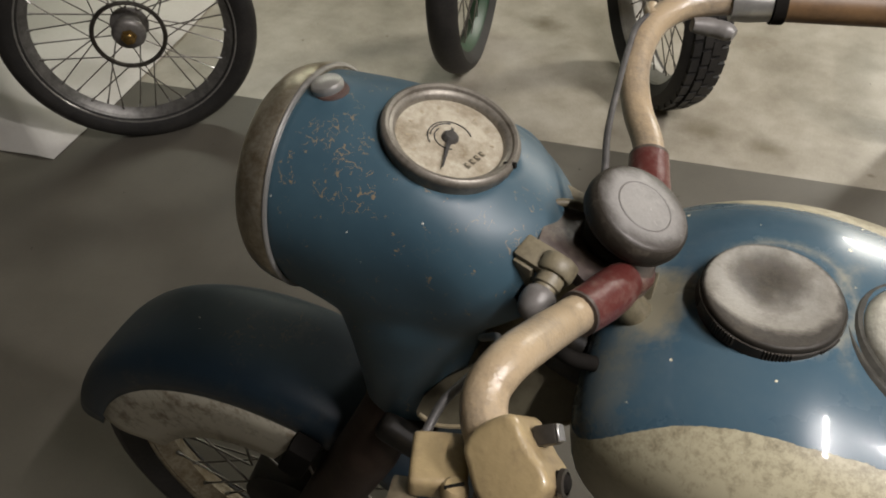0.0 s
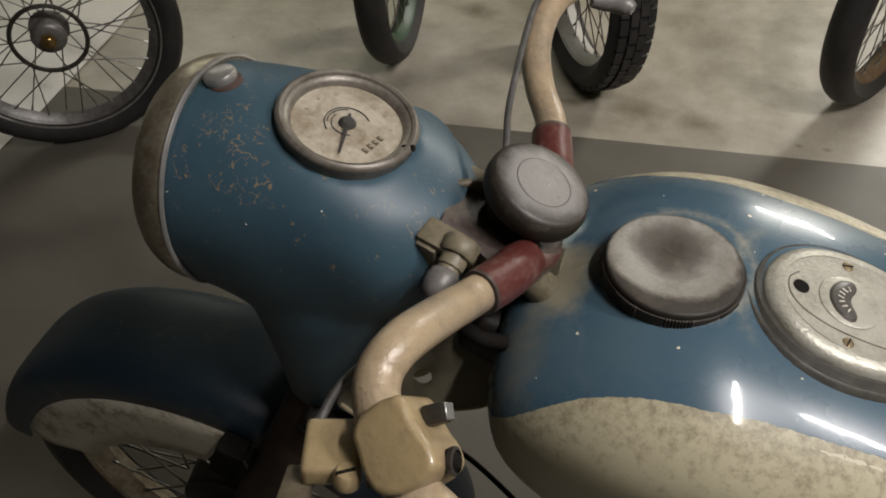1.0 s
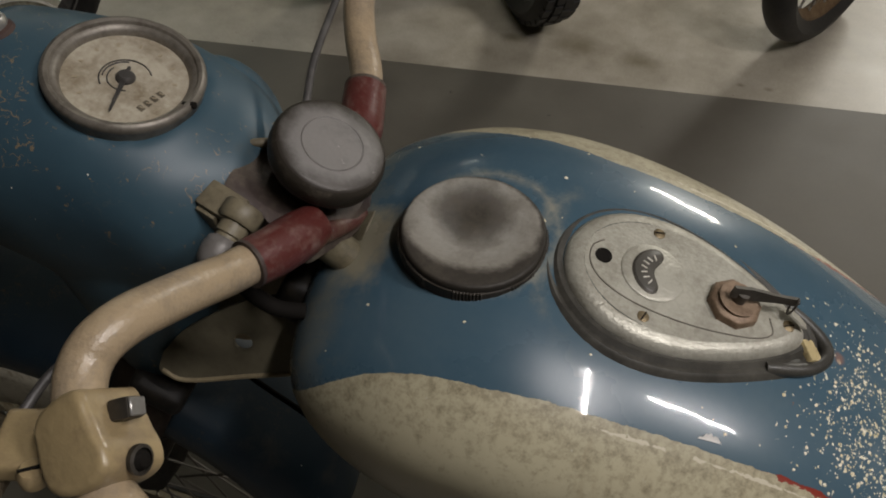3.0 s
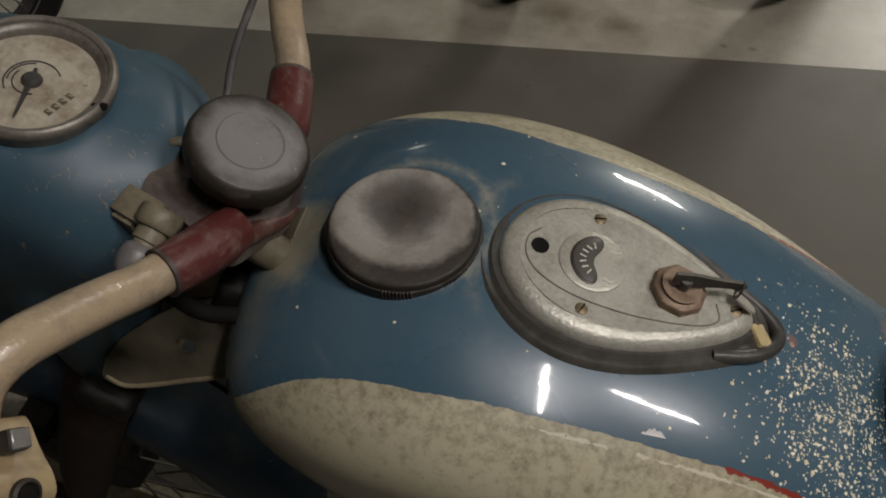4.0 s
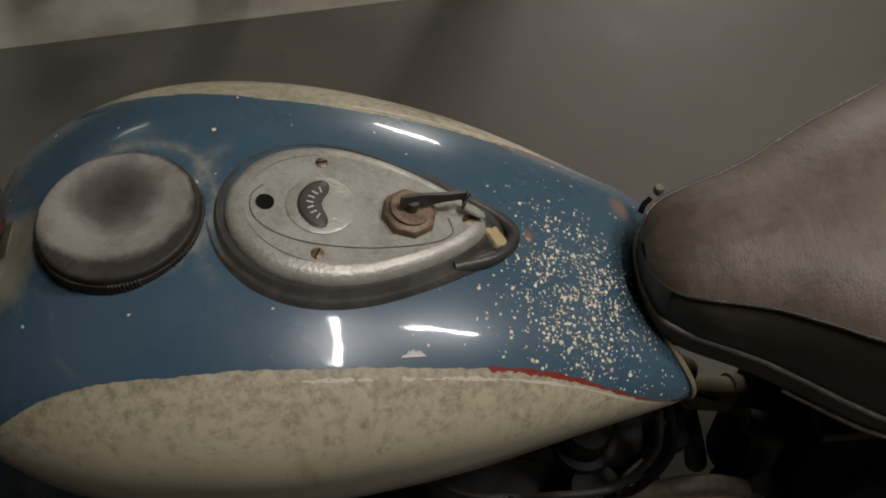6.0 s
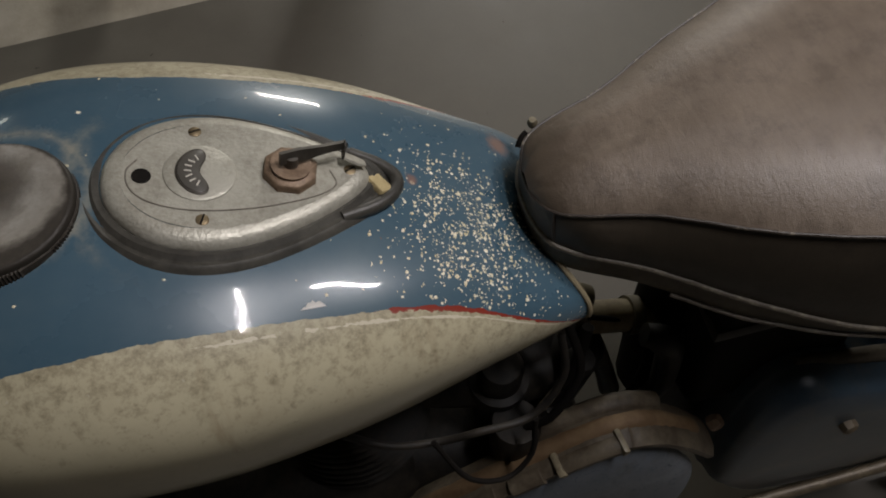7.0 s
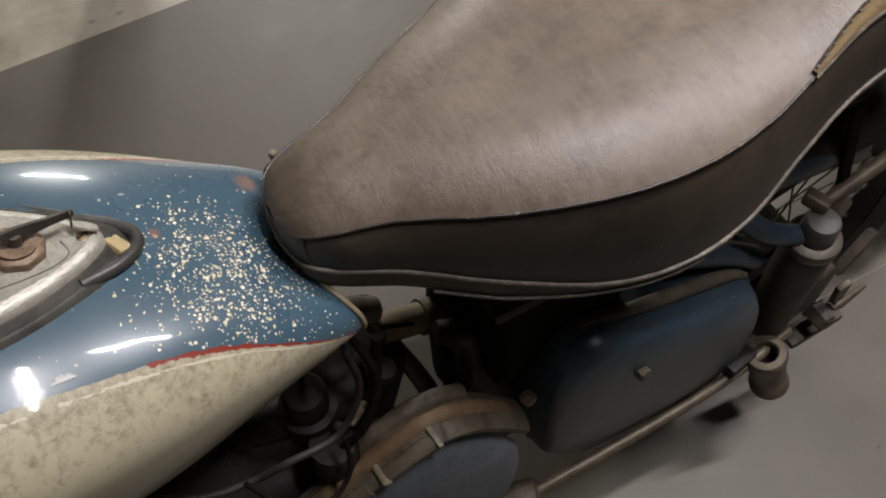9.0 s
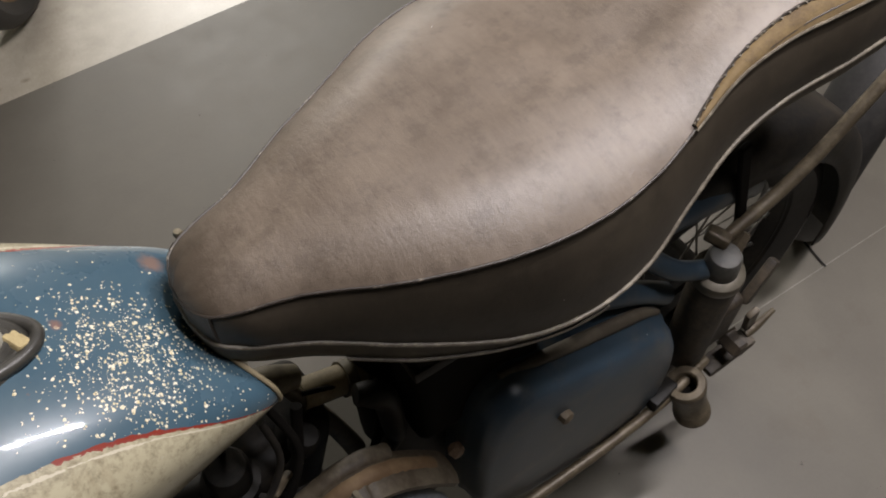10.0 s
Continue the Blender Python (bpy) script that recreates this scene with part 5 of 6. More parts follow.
# left side: switch box, bracket and cable
BU = (Vector((-0.1806, -0.2153, 0.972)) - Vector((-0.2135, -0.2323, 0.9514))).normalized()
BV = Vector((0.0143, -0.0230, -0.0129))
BV = (BV - BU * BV.dot(BU)).normalized()
BN = BV.cross(BU).normalized() if BV.cross(BU).z > 0 else BU.cross(BV).normalized()
SB = Matrix.Translation(Vector((-0.1885, -0.2405, 0.9525)) + BN * 0.011 - BU * 0.004 - BV * 0.005) @ Matrix((BU, BN.cross(BU), BN)).transposed().to_4x4()
SHELL = [(-0.0185, 0.006), (-0.0175, 0.0150), (-0.0110, 0.0210), (0.000, 0.0235), (0.0105, 0.0225), (0.0140, 0.0180), (0.0150, 0.009), (0.0165, 0.000), (0.0185, -0.008), (0.0170, -0.0165), (0.008, -0.0205), (-0.008, -0.0200), (-0.0165, -0.0145), (-0.0190, -0.004)]
box = part("switch_box", slab([p.xy for p in spline([(x, y, 0) for x, y in SHELL + SHELL[:1]], 4)[:-1]], 0.036, SB @ pose(0, 0, -0.034), 0.0045, 4), BOXPAINT, bars, "tan painted handlebar switch box", auto=50)
part("box_button", block((0.012, 0.0100, 0.0110), SB @ pose(0.0205, 0.0085, -0.016, 0, 0, -12), 0.002, 2), DARKMETAL, box, "dull metal button")
part("button_face", block((0.0016, 0.0085, 0.0095), SB @ pose(0.0270, 0.0072, -0.016, 0, 0, -12), 0.0006, 1), ZINC, box)
part("box_knob", lathe([(0.0, 0.0035), (0.003, 0.0032), (0.0046, 0.0015), (0.0052, 0.0), (0.0058, -0.002), (0.0058, -0.006)], SB @ pose(0.0195, -0.0150, -0.017, 0, 88, -24), 24), HOLE, box, "black knob")
part("knob_ring", lathe([(0.0054, 0.0), (0.0070, 0.0005), (0.0070, 0.0030), (0.0054, 0.0036)], SB @ pose(0.0180, -0.0143, -0.017, 0, 88, -24), 24), DARKMETAL, box)
part("box_screw", lathe([(0.0, 0.0022), (0.0030, 0.0018), (0.0038, 0.0), (0.0036, -0.003)], SB @ pose(-0.0185, -0.0085, -0.004, 0, -40, 0), 16), DARKMETAL, box)
part("clamp_screw", lathe([(0.0, 0.003), (0.0035, 0.0026), (0.0045, 0.0), (0.0045, -0.004)], SB @ pose(-0.006, -0.026, -0.008, 60, 0, 0), 8), BOXPAINT, box)
part("lever_bracket", block((0.030, 0.034, 0.014), pose(-0.233, -0.240, 0.934, -8, 4, 18), 0.004, 3), BOXPAINT, bars, "tan lever bracket")
part("pivot_screw", lathe([(0.0, 0.005), (0.005, 0.0045), (0.007, 0.002), (0.0072, -0.004)], pose(-0.219, -0.254, 0.940, -8, 4, 0), 20), BOXPAINT, bars)
part("pivot_slot", block((0.010, 0.0016, 0.0012), pose(-0.219, -0.254, 0.9448, -8, 4, 35)), HOLE, bars)
part("lever_blade", block((0.016, 0.034, 0.008), pose(-0.244, -0.266, 0.928, -8, 0, 10), 0.003, 2), RODMETAL, bars)
part("control_cable", tube([(-0.247, -0.228, 0.934), (-0.245, -0.206, 0.936), (-0.238, -0.184, 0.934), (-0.233, -0.160, 0.926), (-0.240, -0.130, 0.905), (-0.262, -0.10, 0.86)], 0.0027, 6, 10), CABLE, bars)

# ---- frame, fork and front wheel
frame_part = part("steering_head", lathe([(0.0, 0.0), (0.024, 0.0), (0.026, -0.004), (0.027, -0.06), (0.024, -0.07), (0.024, -0.16), (0.03, -0.17), (0.03, -0.20)], KNOB @ pose(0, 0, -0.055), 32), CREAMEDGE, bike, "pale dusty steering head tube")
GS = pose(-0.235, -0.045, 0.735, 64, 0, 12)
GHOLE = Vector((-0.0275, -0.0015, 0))


def gusset():
    """A curved sheet between head and frame, with a round hole through it."""
    edge = [(-0.100, -0.034), (-0.080, -0.041), (-0.030, -0.034), (0.03, -0.022), (0.052, 0.012), (0.046, 0.036), (-0.01, 0.040), (-0.070, 0.010), (-0.095, -0.015)]
    edge = sorted(edge, key=lambda p: math.atan2(p[1] - GHOLE.y, p[0] - GHOLE.x))
    outer = spline([(x, y, 0) for x, y in edge + edge[:1]], 5)[:-1]
    inner = [GHOLE + (p - GHOLE).normalized() * 0.0078 for p in outer]
    up = Vector((0, 0, 0.004))
    return rings([[GS @ p for p in loop] for loop in (inner, outer, [p + up for p in outer], [p + up for p in inner], inner)], True, False)


part("head_gusset", gusset(), GUSSET, frame_part, "pale olive sheet metal gusset with a hole")
part("gusset_lip", tube([GS @ Vector((x, y, 0.003)) for x, y in ((-0.098, -0.032), (-0.080, -0.041), (-0.030, -0.034), (0.03, -0.022), (0.052, 0.012))], 0.0026, 5, 8), CREAMEDGE, frame_part)
part("head_lug", block((0.06, 0.07, 0.05), pose(-0.20, -0.01, 0.78, 0, 27, 0), 0.012, 3), GREASE, frame_part)
part("tank_mount", block((0.012, 0.060, 0.040), pose(-0.170, -0.006, 0.825, 0, 22, 0), 0.004, 2), GUSSET, frame_part)
part("down_tube", tube([(-0.19, 0, 0.74), (-0.13, 0, 0.52), (-0.08, 0, 0.32)], 0.019, 4, 14), GREASE, frame_part)
part("lower_yoke", block((0.05, 0.19, 0.03), pose(-0.345, 0, 0.665, 0, 27, 0), 0.01, 3), GREASE, bike)
for s in (-1, 1):
    leg = part("fork_leg", tube([(-0.360, s * 0.050, 0.690), (-0.385, s * 0.066, 0.62), (-0.40, s * 0.072, 0.585), (-0.455, s * 0.08, 0.47), (-0.52, s * 0.082, 0.33)], [0.024, 0.030, 0.031, 0.029, 0.022], 4, 20), FORKPAINT, bike, "dirty red-brown fork leg")
    part("fork_clip", block((0.030, 0.045, 0.06), pose(-0.478, s * 0.070, 0.545, 0, 25, 0), 0.006, 2), HOLE, leg)
GC = Vector((-0.555, 0, 0.325))


def guard_skin(r_of, y_of, a0, a1, n=40, m=24, v0=-1.0, v1=1.0):
    loops = []
    for i in range(n + 1):
        a = radians(a0 + (a1 - a0) * i / n)
        d = Vector((math.cos(a), 0, math.sin(a)))
        loops.append([GC + d * r_of(v0 + (v1 - v0) * j / m) + Vector((0, y_of(v0 + (v1 - v0) * j / m), 0)) for j in range(m + 1)])
    return rings(loops, False, False)


guard_r = lambda v: 0.307 - 0.050 * abs(v) ** 3.2
guard_y = lambda v: math.copysign(0.069 * math.sin(min(1, abs(v) * 1.12) * math.pi / 2), v)
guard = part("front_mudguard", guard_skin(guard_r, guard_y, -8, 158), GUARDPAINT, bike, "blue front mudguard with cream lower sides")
sol = guard.modifiers.new("thickness", "SOLIDIFY")
sol.thickness = 0.0025


def valance(s):
    loops = []
    for i in range(31):
        a = radians(72 + 80 * i / 30)
        d = Vector((math.cos(a), 0, math.sin(a)))
        depth = 0.085 * min(1, (i / 30 + 0.02) * 9, (1 - i / 30 + 0.12) * 5)
        loops.append([GC + d * (0.258 - depth * t) + Vector((0, s * (0.0695 + 0.004 * math.sin(math.pi * t)), 0)) for t in (0, 0.25, 0.5, 0.75, 1)])
    return rings(loops, False, False)


for s in (-1, 1):
    v = part("valance", valance(s), WHITEPAINT, guard, "scuffed cream side panel of the mudguard")
    sol = v.modifiers.new("thickness", "SOLIDIFY")
    sol.thickness = 0.002


def wheel_parts(owner, m, radius, rim_r, width, rim_mat, spokes, tread=False, hub=True):
    k = radius - rim_r
    prof = [(rim_r - 0.006, 0.62), (rim_r + 0.006, 0.80), (rim_r + k * 0.4, 1.0), (rim_r + k * 0.7, 0.90), (rim_r + k * 0.88, 0.62), (radius - 0.001, 0.3), (radius, 0)]
    prof = [(r, width * w) for r, w in prof] + [(r, -width * w) for r, w in prof[-2::-1]]
    tyre = part("tyre", lathe(prof, m, 80), BLACK, owner, "worn black tyre")
    if tread:
        bms = []
        n = 44
        for i in range(n):
            for j, off in enumerate((-0.72, -0.24, 0.24, 0.72)):
                a = 2 * math.pi * (i + 0.5 * (j % 2)) / n
                rr = radius - 0.002 - 0.012 * abs(off) ** 2
                bms.append(block((radius * 2 * math.pi / n * 0.78, width * 0.34, 0.018), m @ pose(rr * math.cos(a), rr * math.sin(a), width * 0.8 * off) @ pose(0, 0, 0, 0, 0, math.degrees(a) + 90) @ pose(0, 0, 0, 90, 0, 0) @ pose(0, 0, 0, 0, 0, 0), 0.0))
        part("tread", join(*bms), BLACK, owner, smooth=False)
    rim = part("rim", lathe([(rim_r - 0.004, width * 0.6), (rim_r, width * 0.68), (rim_r + 0.003, width * 0.66), (rim_r + 0.002, width * 0.58), (rim_r - 0.010, width * 0.5), (rim_r - 0.018, width * 0.2), (rim_r - 0.022, 0), (rim_r - 0.018, -width * 0.2), (rim_r - 0.010, -width * 0.5), (rim_r + 0.002, -width * 0.58), (rim_r + 0.003, -width * 0.66), (rim_r, -width * 0.68), (rim_r - 0.004, -width * 0.6), (rim_r - 0.016, -width * 0.35), (rim_r - 0.026, 0), (rim_r - 0.016, width * 0.35), (rim_r - 0.004, width * 0.6)], m, 80), rim_mat, owner)
    for side in (-1, 1) if rim_mat is RIMGREY else ():
        part("rim_bead", tube([m @ Vector(((rim_r + 0.002) * math.cos(2 * math.pi * i / 72), (rim_r + 0.002) * math.sin(2 * math.pi * i / 72), side * width * 0.70)) for i in range(73)], 0.0028, 1, 6, False), ZINC, owner, "bright rim edge")
    if hub:
        part("hub", lathe([(0.006, 0.036), (0.011, 0.035), (0.012, 0.032), (0.022, 0.031), (0.030, 0.029), (0.036, 0.026), (0.040, 0.018), (0.034, 0.012), (0.03, -0.02), (0.045, -0.026), (0.045, -0.032), (0.012, -0.04), (0.011, -0.06), (0.006, -0.062)], m, 40), HUBMETAL, owner)
        part("hub_ring", tube([m @ Vector((0.083 * math.cos(2 * math.pi * i / 40), 0.083 * math.sin(2 * math.pi * i / 40), 0.026)) for i in range(41)], 0.0055, 1, 8), DARKMETAL, owner)
        part("axle_nut", lathe([(0.0, 0.056), (0.005, 0.056), (0.007, 0.052), (0.012, 0.051), (0.0145, 0.049), (0.0145, 0.040), (0.019, 0.039), (0.019, 0.034)], m, 6), AXLEBRASS, owner, "brass-coloured axle nut")
    for s in range(spokes):
        side = 1 if s % 2 else -1
        a = 2 * math.pi * s / spokes
        lean = 0.5 if (s // 2) % 2 else -0.5
        hr = 0.080 if side > 0 else 0.044
        p0 = m @ Vector((hr * math.cos(a + lean), hr * math.sin(a + lean), 0.0235 * side))
        p1 = m @ Vector(((rim_r - 0.021) * math.cos(a), (rim_r - 0.021) * math.sin(a), 0.004 * side))
        part("spoke", tube([p0, p1], 0.0017, 1, 6, False), SPOKE, owner)
        if rim_mat is not GREEN:
            q = p0 + (p1 - p0) * 0.93
            part("nipple", tube([q, p1], 0.003, 1, 6, False), ZINC, owner)
    return tyre


front = part("front_wheel", lathe([(0.03, 0.05), (0.035, 0.045), (0.07, 0.04), (0.075, 0.0), (0.07, -0.04), (0.035, -0.045), (0.03, -0.05)], pose(-0.555, 0, 0.302, 90, 0, 0), 32), GREASE, bike, "spoked front wheel with black tyre")
wheel_parts(front, pose(-0.555, 0, 0.302, 90, 0, 0), 0.302, 0.247, 0.040, CHROME, 36, hub=False)

# ---- engine, frame and rear end
eng = part("engine", block((0.31, 0.17, 0.25), pose(0.165, 0.0, 0.32), 0.05, 4), GREASE, bike, "oily black engine block")
for k in range(9):
    part("cooling_fin", lathe([(0.0, 0.0), (0.078, 0.0), (0.080, 0.0015), (0.078, 0.003), (0.0, 0.003)], pose(0.085, 0, 0.45 + 0.0155 * k, 0, -8, 0), 40), GREASE, eng)
part("cylinder", lathe([(0.05, 0.0), (0.05, 0.15)], pose(0.085, 0, 0.44, 0, -8, 0), 32, True), GREASE, eng)
carb = part("carburettor", lathe([(0.0, 0.085), (0.018, 0.085), (0.021, 0.08), (0.021, 0.05), (0.028, 0.048), (0.028, 0.02), (0.024, 0.018), (0.024, -0.02), (0.02, -0.025), (0.0, -0.025)], pose(0.225, -0.035, 0.50, 6, 0, 0), 28), GREASE, eng, "greasy carburettor")
part("intake", tube([(0.14, -0.02, 0.53), (0.20, -0.03, 0.525), (0.25, -0.035, 0.525), (0.30, -0.02, 0.53)], [0.02, 0.022, 0.024, 0.028], 4, 18), GREASE, carb)
part("float_bowl", lathe([(0.0, 0.03), (0.022, 0.03), (0.024, 0.024), (0.024, -0.024), (0.02, -0.03), (0.0, -0.03)], pose(0.232, -0.078, 0.50), 24), GREASE, carb)
part("fuel_hose", tube([(0.262, -0.07, 0.68), (0.265, -0.085, 0.63), (0.235, -0.10, 0.595), (0.19, -0.105, 0.60), (0.155, -0.10, 0.585), (0.115, -0.10, 0.60), (0.08, -0.09, 0.62)], 0.0034, 6, 10), GREASE, eng, "black fuel hose")
part("ignition_lead", tube([(0.272, -0.05, 0.67), (0.285, -0.075, 0.61), (0.262, -0.09, 0.56), (0.24, -0.085, 0.53)], 0.004, 6, 10), HOLE, eng)
part("drain_hose", tube([(0.15, -0.105, 0.60), (0.175, -0.125, 0.55), (0.21, -0.125, 0.525), (0.235, -0.115, 0.545), (0.24, -0.10, 0.585)], 0.0026, 6, 8), HOLE, eng, "thin black hose loop")
part("crankcase", block((0.300, 0.190, 0.230), pose(0.010, 0.0, 0.330, 0, -6, 0), 0.060, 4), GREASE, eng)
part("clip_band", lathe([(0.0205, -0.006), (0.0235, -0.005), (0.0235, 0.005), (0.0205, 0.006)], pose(0.232, -0.078, 0.512), 20), RODMETAL, eng)
part("choke_lever", block((0.034, 0.008, 0.006), pose(0.262, -0.075, 0.560, 0, 25, 40), 0.002, 1), RODMETAL, eng)
part("wire_loom", tube([(0.30, -0.045, 0.625), (0.285, -0.060, 0.56), (0.262, -0.05, 0.50), (0.28, -0.07, 0.45)], 0.0055, 5, 10), HOLE, eng)
part("throttle_cable", tube([(0.228, -0.032, 0.585), (0.21, -0.04, 0.65), (0.16, -0.05, 0.68)], 0.003, 5, 8), HOLE, eng)

def cover_face():
    """The engine cover: a tall rounded face, domed at its edge."""
    edge = [(0.08, 0.300), (0.15, 0.405), (0.2346, 0.476), (0.278, 0.502), (0.322, 0.505), (0.370, 0.478), (0.402, 0.436), (0.426, 0.375), (0.430, 0.290), (0.405, 0.190), (0.310, 0.125), (0.170, 0.130), (0.090, 0.210)]
    pts = spline([(x, 0, z) for x, z in edge + edge[:1]], 6)[:-1]
    c = Vector((0.30, 0, 0.31))
    return rings([[c + (p - c) * k + Vector((0, y, 0)) for p in pts] for k, y in ((0.88, -0.06), (0.92, -0.100), (1.0, -0.116), (0.985, -0.121), (0.95, -0.125), (0.85, -0.130), (0.6, -0.134), (0.3, -0.136))])


cover = part("engine_cover", cover_face(), COVERPAINT, bike, "faded blue engine cover with chipped rusty paint")
for px, pz, pr, shade in ((0.392, 0.345, 0.026, RUST), (0.370, 0.305, 0.022, RUST), (0.352, 0.405, 0.013, CHIPDARK), (0.318, 0.392, 0.010, CHIPDARK), (0.378, 0.440, 0.007, CHIPDARK), (0.336, 0.360, 0.012, RUST)):
    outline = [(pr * (0.75 + 0.45 * noise.noise(Vector((px * 90, pz * 70, i * 0.8)))) * math.cos(i * math.pi / 9), 1.2 * pr * (0.75 + 0.45 * noise.noise(Vector((px * 50, i * 0.9, pz * 90)))) * math.sin(i * math.pi / 9)) for i in range(18)]
    part("worn_patch", slab(outline, 0.0008, pose(px, -0.1262 - 0.05 * max(0, 0.42 - pz) ** 1.2, pz, 90, 0, 0)), shade, cover, "patch of bare metal")
BAND = [(0.02, 0.330), (0.08, 0.374), (0.137, 0.416), (0.197, 0.459), (0.254, 0.499), (0.303, 0.526), (0.335, 0.528), (0.366, 0.512), (0.402, 0.474), (0.430, 0.436)]


def strap(a, b, y0, y1, lift, thick, wave=0.0):
    """A stretch of the band along its curve, from share a to share b of its length."""
    curve = spline([(x, 0, z) for x, z in BAND], 8)
    last = len(curve) - 1
    loops = []
    for k in range(int(a * last), int(b * last) + 1):
        d = (curve[min(k + 1, last)] - curve[max(k - 1, 0)]).normalized()
        n = Vector((-d.z, 0, d.x))
        p = curve[k] + n * (lift + wave * noise.noise(Vector((k * 0.9, 0, lift * 90))))
        m = (y0 + y1) / 2
        loops.append([p + Vector((0, y0, 0)), p + n * thick + Vector((0, y0 * 0.8 + y1 * 0.2, 0)), p + n * thick * 1.25 + Vector((0, m, 0)), p + n * thick + Vector((0, y0 * 0.2 + y1 * 0.8, 0)), p + Vector((0, y1, 0)), p - n * 0.006 + Vector((0, y1, 0)), p - n * 0.006 + Vector((0, y0, 0))])
    return rings(loops, True, True)


band = part("cover_band", strap(0.0, 1.0, -0.126, -0.082, 0.0, 0.004, 0.002), RUSTBAND, bike, "rusty dust-covered band round the engine cover")
part("band_strip", strap(0.0, 0.93, -0.110, -0.093, 0.004, 0.004, 0.002), RUST, band)
part("band_strip", strap(0.42, 0.78, -0.092, -0.072, 0.002, 0.005, 0.002), RUSTBAND, band)
for a, b in ((0.30, 0.36), (0.38, 0.44), (0.46, 0.60)):
    part("band_segment", strap(a, b, -0.129, -0.111, 0.0015, 0.004, 0.001), RUSTBAND, band)
for x, z, r in ((0.318, 0.533, 5), (0.262, 0.508, -35)):
    part("band_clip", block((0.006, 0.024, 0.010), pose(x, -0.120, z, 0, r, 8), 0.002, 2), BRACKET, band)
part("band_bolt", lathe([(0.0, 0.014), (0.007, 0.013), (0.009, 0.008), (0.009, 0.0)], pose(0.452, -0.085, 0.408, 0, 40, 0), 6), RUSTNUT, band)

# hump, post and web are added dark fill for the shade under the saddle
part("dark_fill_hump", block((0.105, 0.100, 0.190), pose(0.272, 0.010, 0.460, 0, 12, 0), 0.030, 4), GREASE, bike)
part("oil_filler", lathe([(0.0, 0.012), (0.012, 0.011), (0.015, 0.006), (0.015, -0.01)], pose(0.300, -0.045, 0.555, 10, 15, 0), 10), GREASE, bike)
part("dark_fill_post", tube([(0.412, 0.01, 0.60), (0.416, 0.012, 0.50), (0.430, 0.012, 0.36)], [0.030, 0.034, 0.040], 4, 16), HOLE, bike)
# added plate that hides the lit floor between cover and side box
part("dark_fill_web", block((0.150, 0.014, 0.300), pose(0.462, -0.030, 0.325, 0, 14, 0), 0.006, 2), GREASE, bike)
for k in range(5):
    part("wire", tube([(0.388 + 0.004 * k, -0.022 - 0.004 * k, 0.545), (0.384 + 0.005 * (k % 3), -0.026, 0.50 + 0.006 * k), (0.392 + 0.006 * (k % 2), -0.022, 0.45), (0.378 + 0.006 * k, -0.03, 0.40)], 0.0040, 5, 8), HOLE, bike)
part("frame_tube", tube([(0.318, 0.0, 0.552), (0.364, 0.0, 0.538), (0.39, 0.0, 0.530), (0.43, 0.0, 0.518)], 0.0165, 4, 18), CREAMEDGE, bike, "cream painted frame tube")
part("seat_lug", tube([(0.270, 0.0, 0.618), (0.292, 0.0, 0.606), (0.318, 0.0, 0.592)], [0.013, 0.016, 0.012], 4, 16), BRACKET, bike, "dusty olive seat lug")
part("tube_band", tube([(0.364, 0.0, 0.538), (0.376, 0.0, 0.5345)], 0.0195, 2, 18), BRACKET, bike)
part("wiring", tube([(0.318, -0.01, 0.572), (0.345, -0.01, 0.556), (0.375, -0.01, 0.536), (0.41, -0.01, 0.52)], 0.0028, 5, 8), HOLE, bike)
part("frame_strut", tube([(0.300, -0.006, 0.605), (0.316, -0.006, 0.560), (0.336, -0.008, 0.500), (0.356, -0.010, 0.430), (0.366, -0.012, 0.390)], [0.007, 0.008, 0.010, 0.011, 0.012], 5, 12), RODMETAL, bike, "dusty brown frame strut")
part("breather_pipe", tube([(0.358, -0.045, 0.585), (0.374, -0.050, 0.578), (0.388, -0.050, 0.55), (0.397, -0.048, 0.48), (0.402, -0.04, 0.43), (0.36, -0.05, 0.40)], [0.011, 0.014, 0.014, 0.013, 0.011, 0.008], 5, 12), GREASE, bike)
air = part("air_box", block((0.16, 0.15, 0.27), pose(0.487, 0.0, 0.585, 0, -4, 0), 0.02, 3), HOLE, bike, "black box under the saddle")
part("box_strap", block((0.165, 0.155, 0.018), pose(0.487, 0.0, 0.62, 0, -4, 0), 0.004, 2), GREASE, air)
part("seat_spring", tube([(0.60 + 0.022 * math.sin(i * 0.9), -0.05 + 0.022 * math.cos(i * 0.9), 0.60 + 0.004 * i) for i in range(26)], 0.004, 3, 8), GREASE, bike)


def tool_box():
    """A deep pressed box: sloping top, rounded rear corner, soft edge and a raised lid face."""
    edge = [(0.455, 0.300), (0.452, 0.430), (0.462, 0.520), (0.495, 0.553), (0.560, 0.533), (0.640, 0.511), (0.705, 0.492), (0.745, 0.462), (0.772, 0.400), (0.785, 0.320), (0.775, 0.250), (0.720, 0.205), (0.620, 0.200), (0.520, 0.220)]
    pts = spline([(x, 0, z) for x, z in edge + edge[:1]], 6)[:-1]
    c = Vector((0.61, 0, 0.38))
    pts = [p + Vector((0.012, 0, -0.015)) for p in pts]
    return rings([[c + (p - c) * k + Vector((0, y, 0)) for p in pts] for k, y in ((0.97, -0.050), (1.0, -0.054), (1.0, -0.086), (0.99, -0.089), (0.98, -0.092), (0.965, -0.106), (0.93, -0.117), (0.87, -0.122), (0.60, -0.126), (0.3, -0.127))])


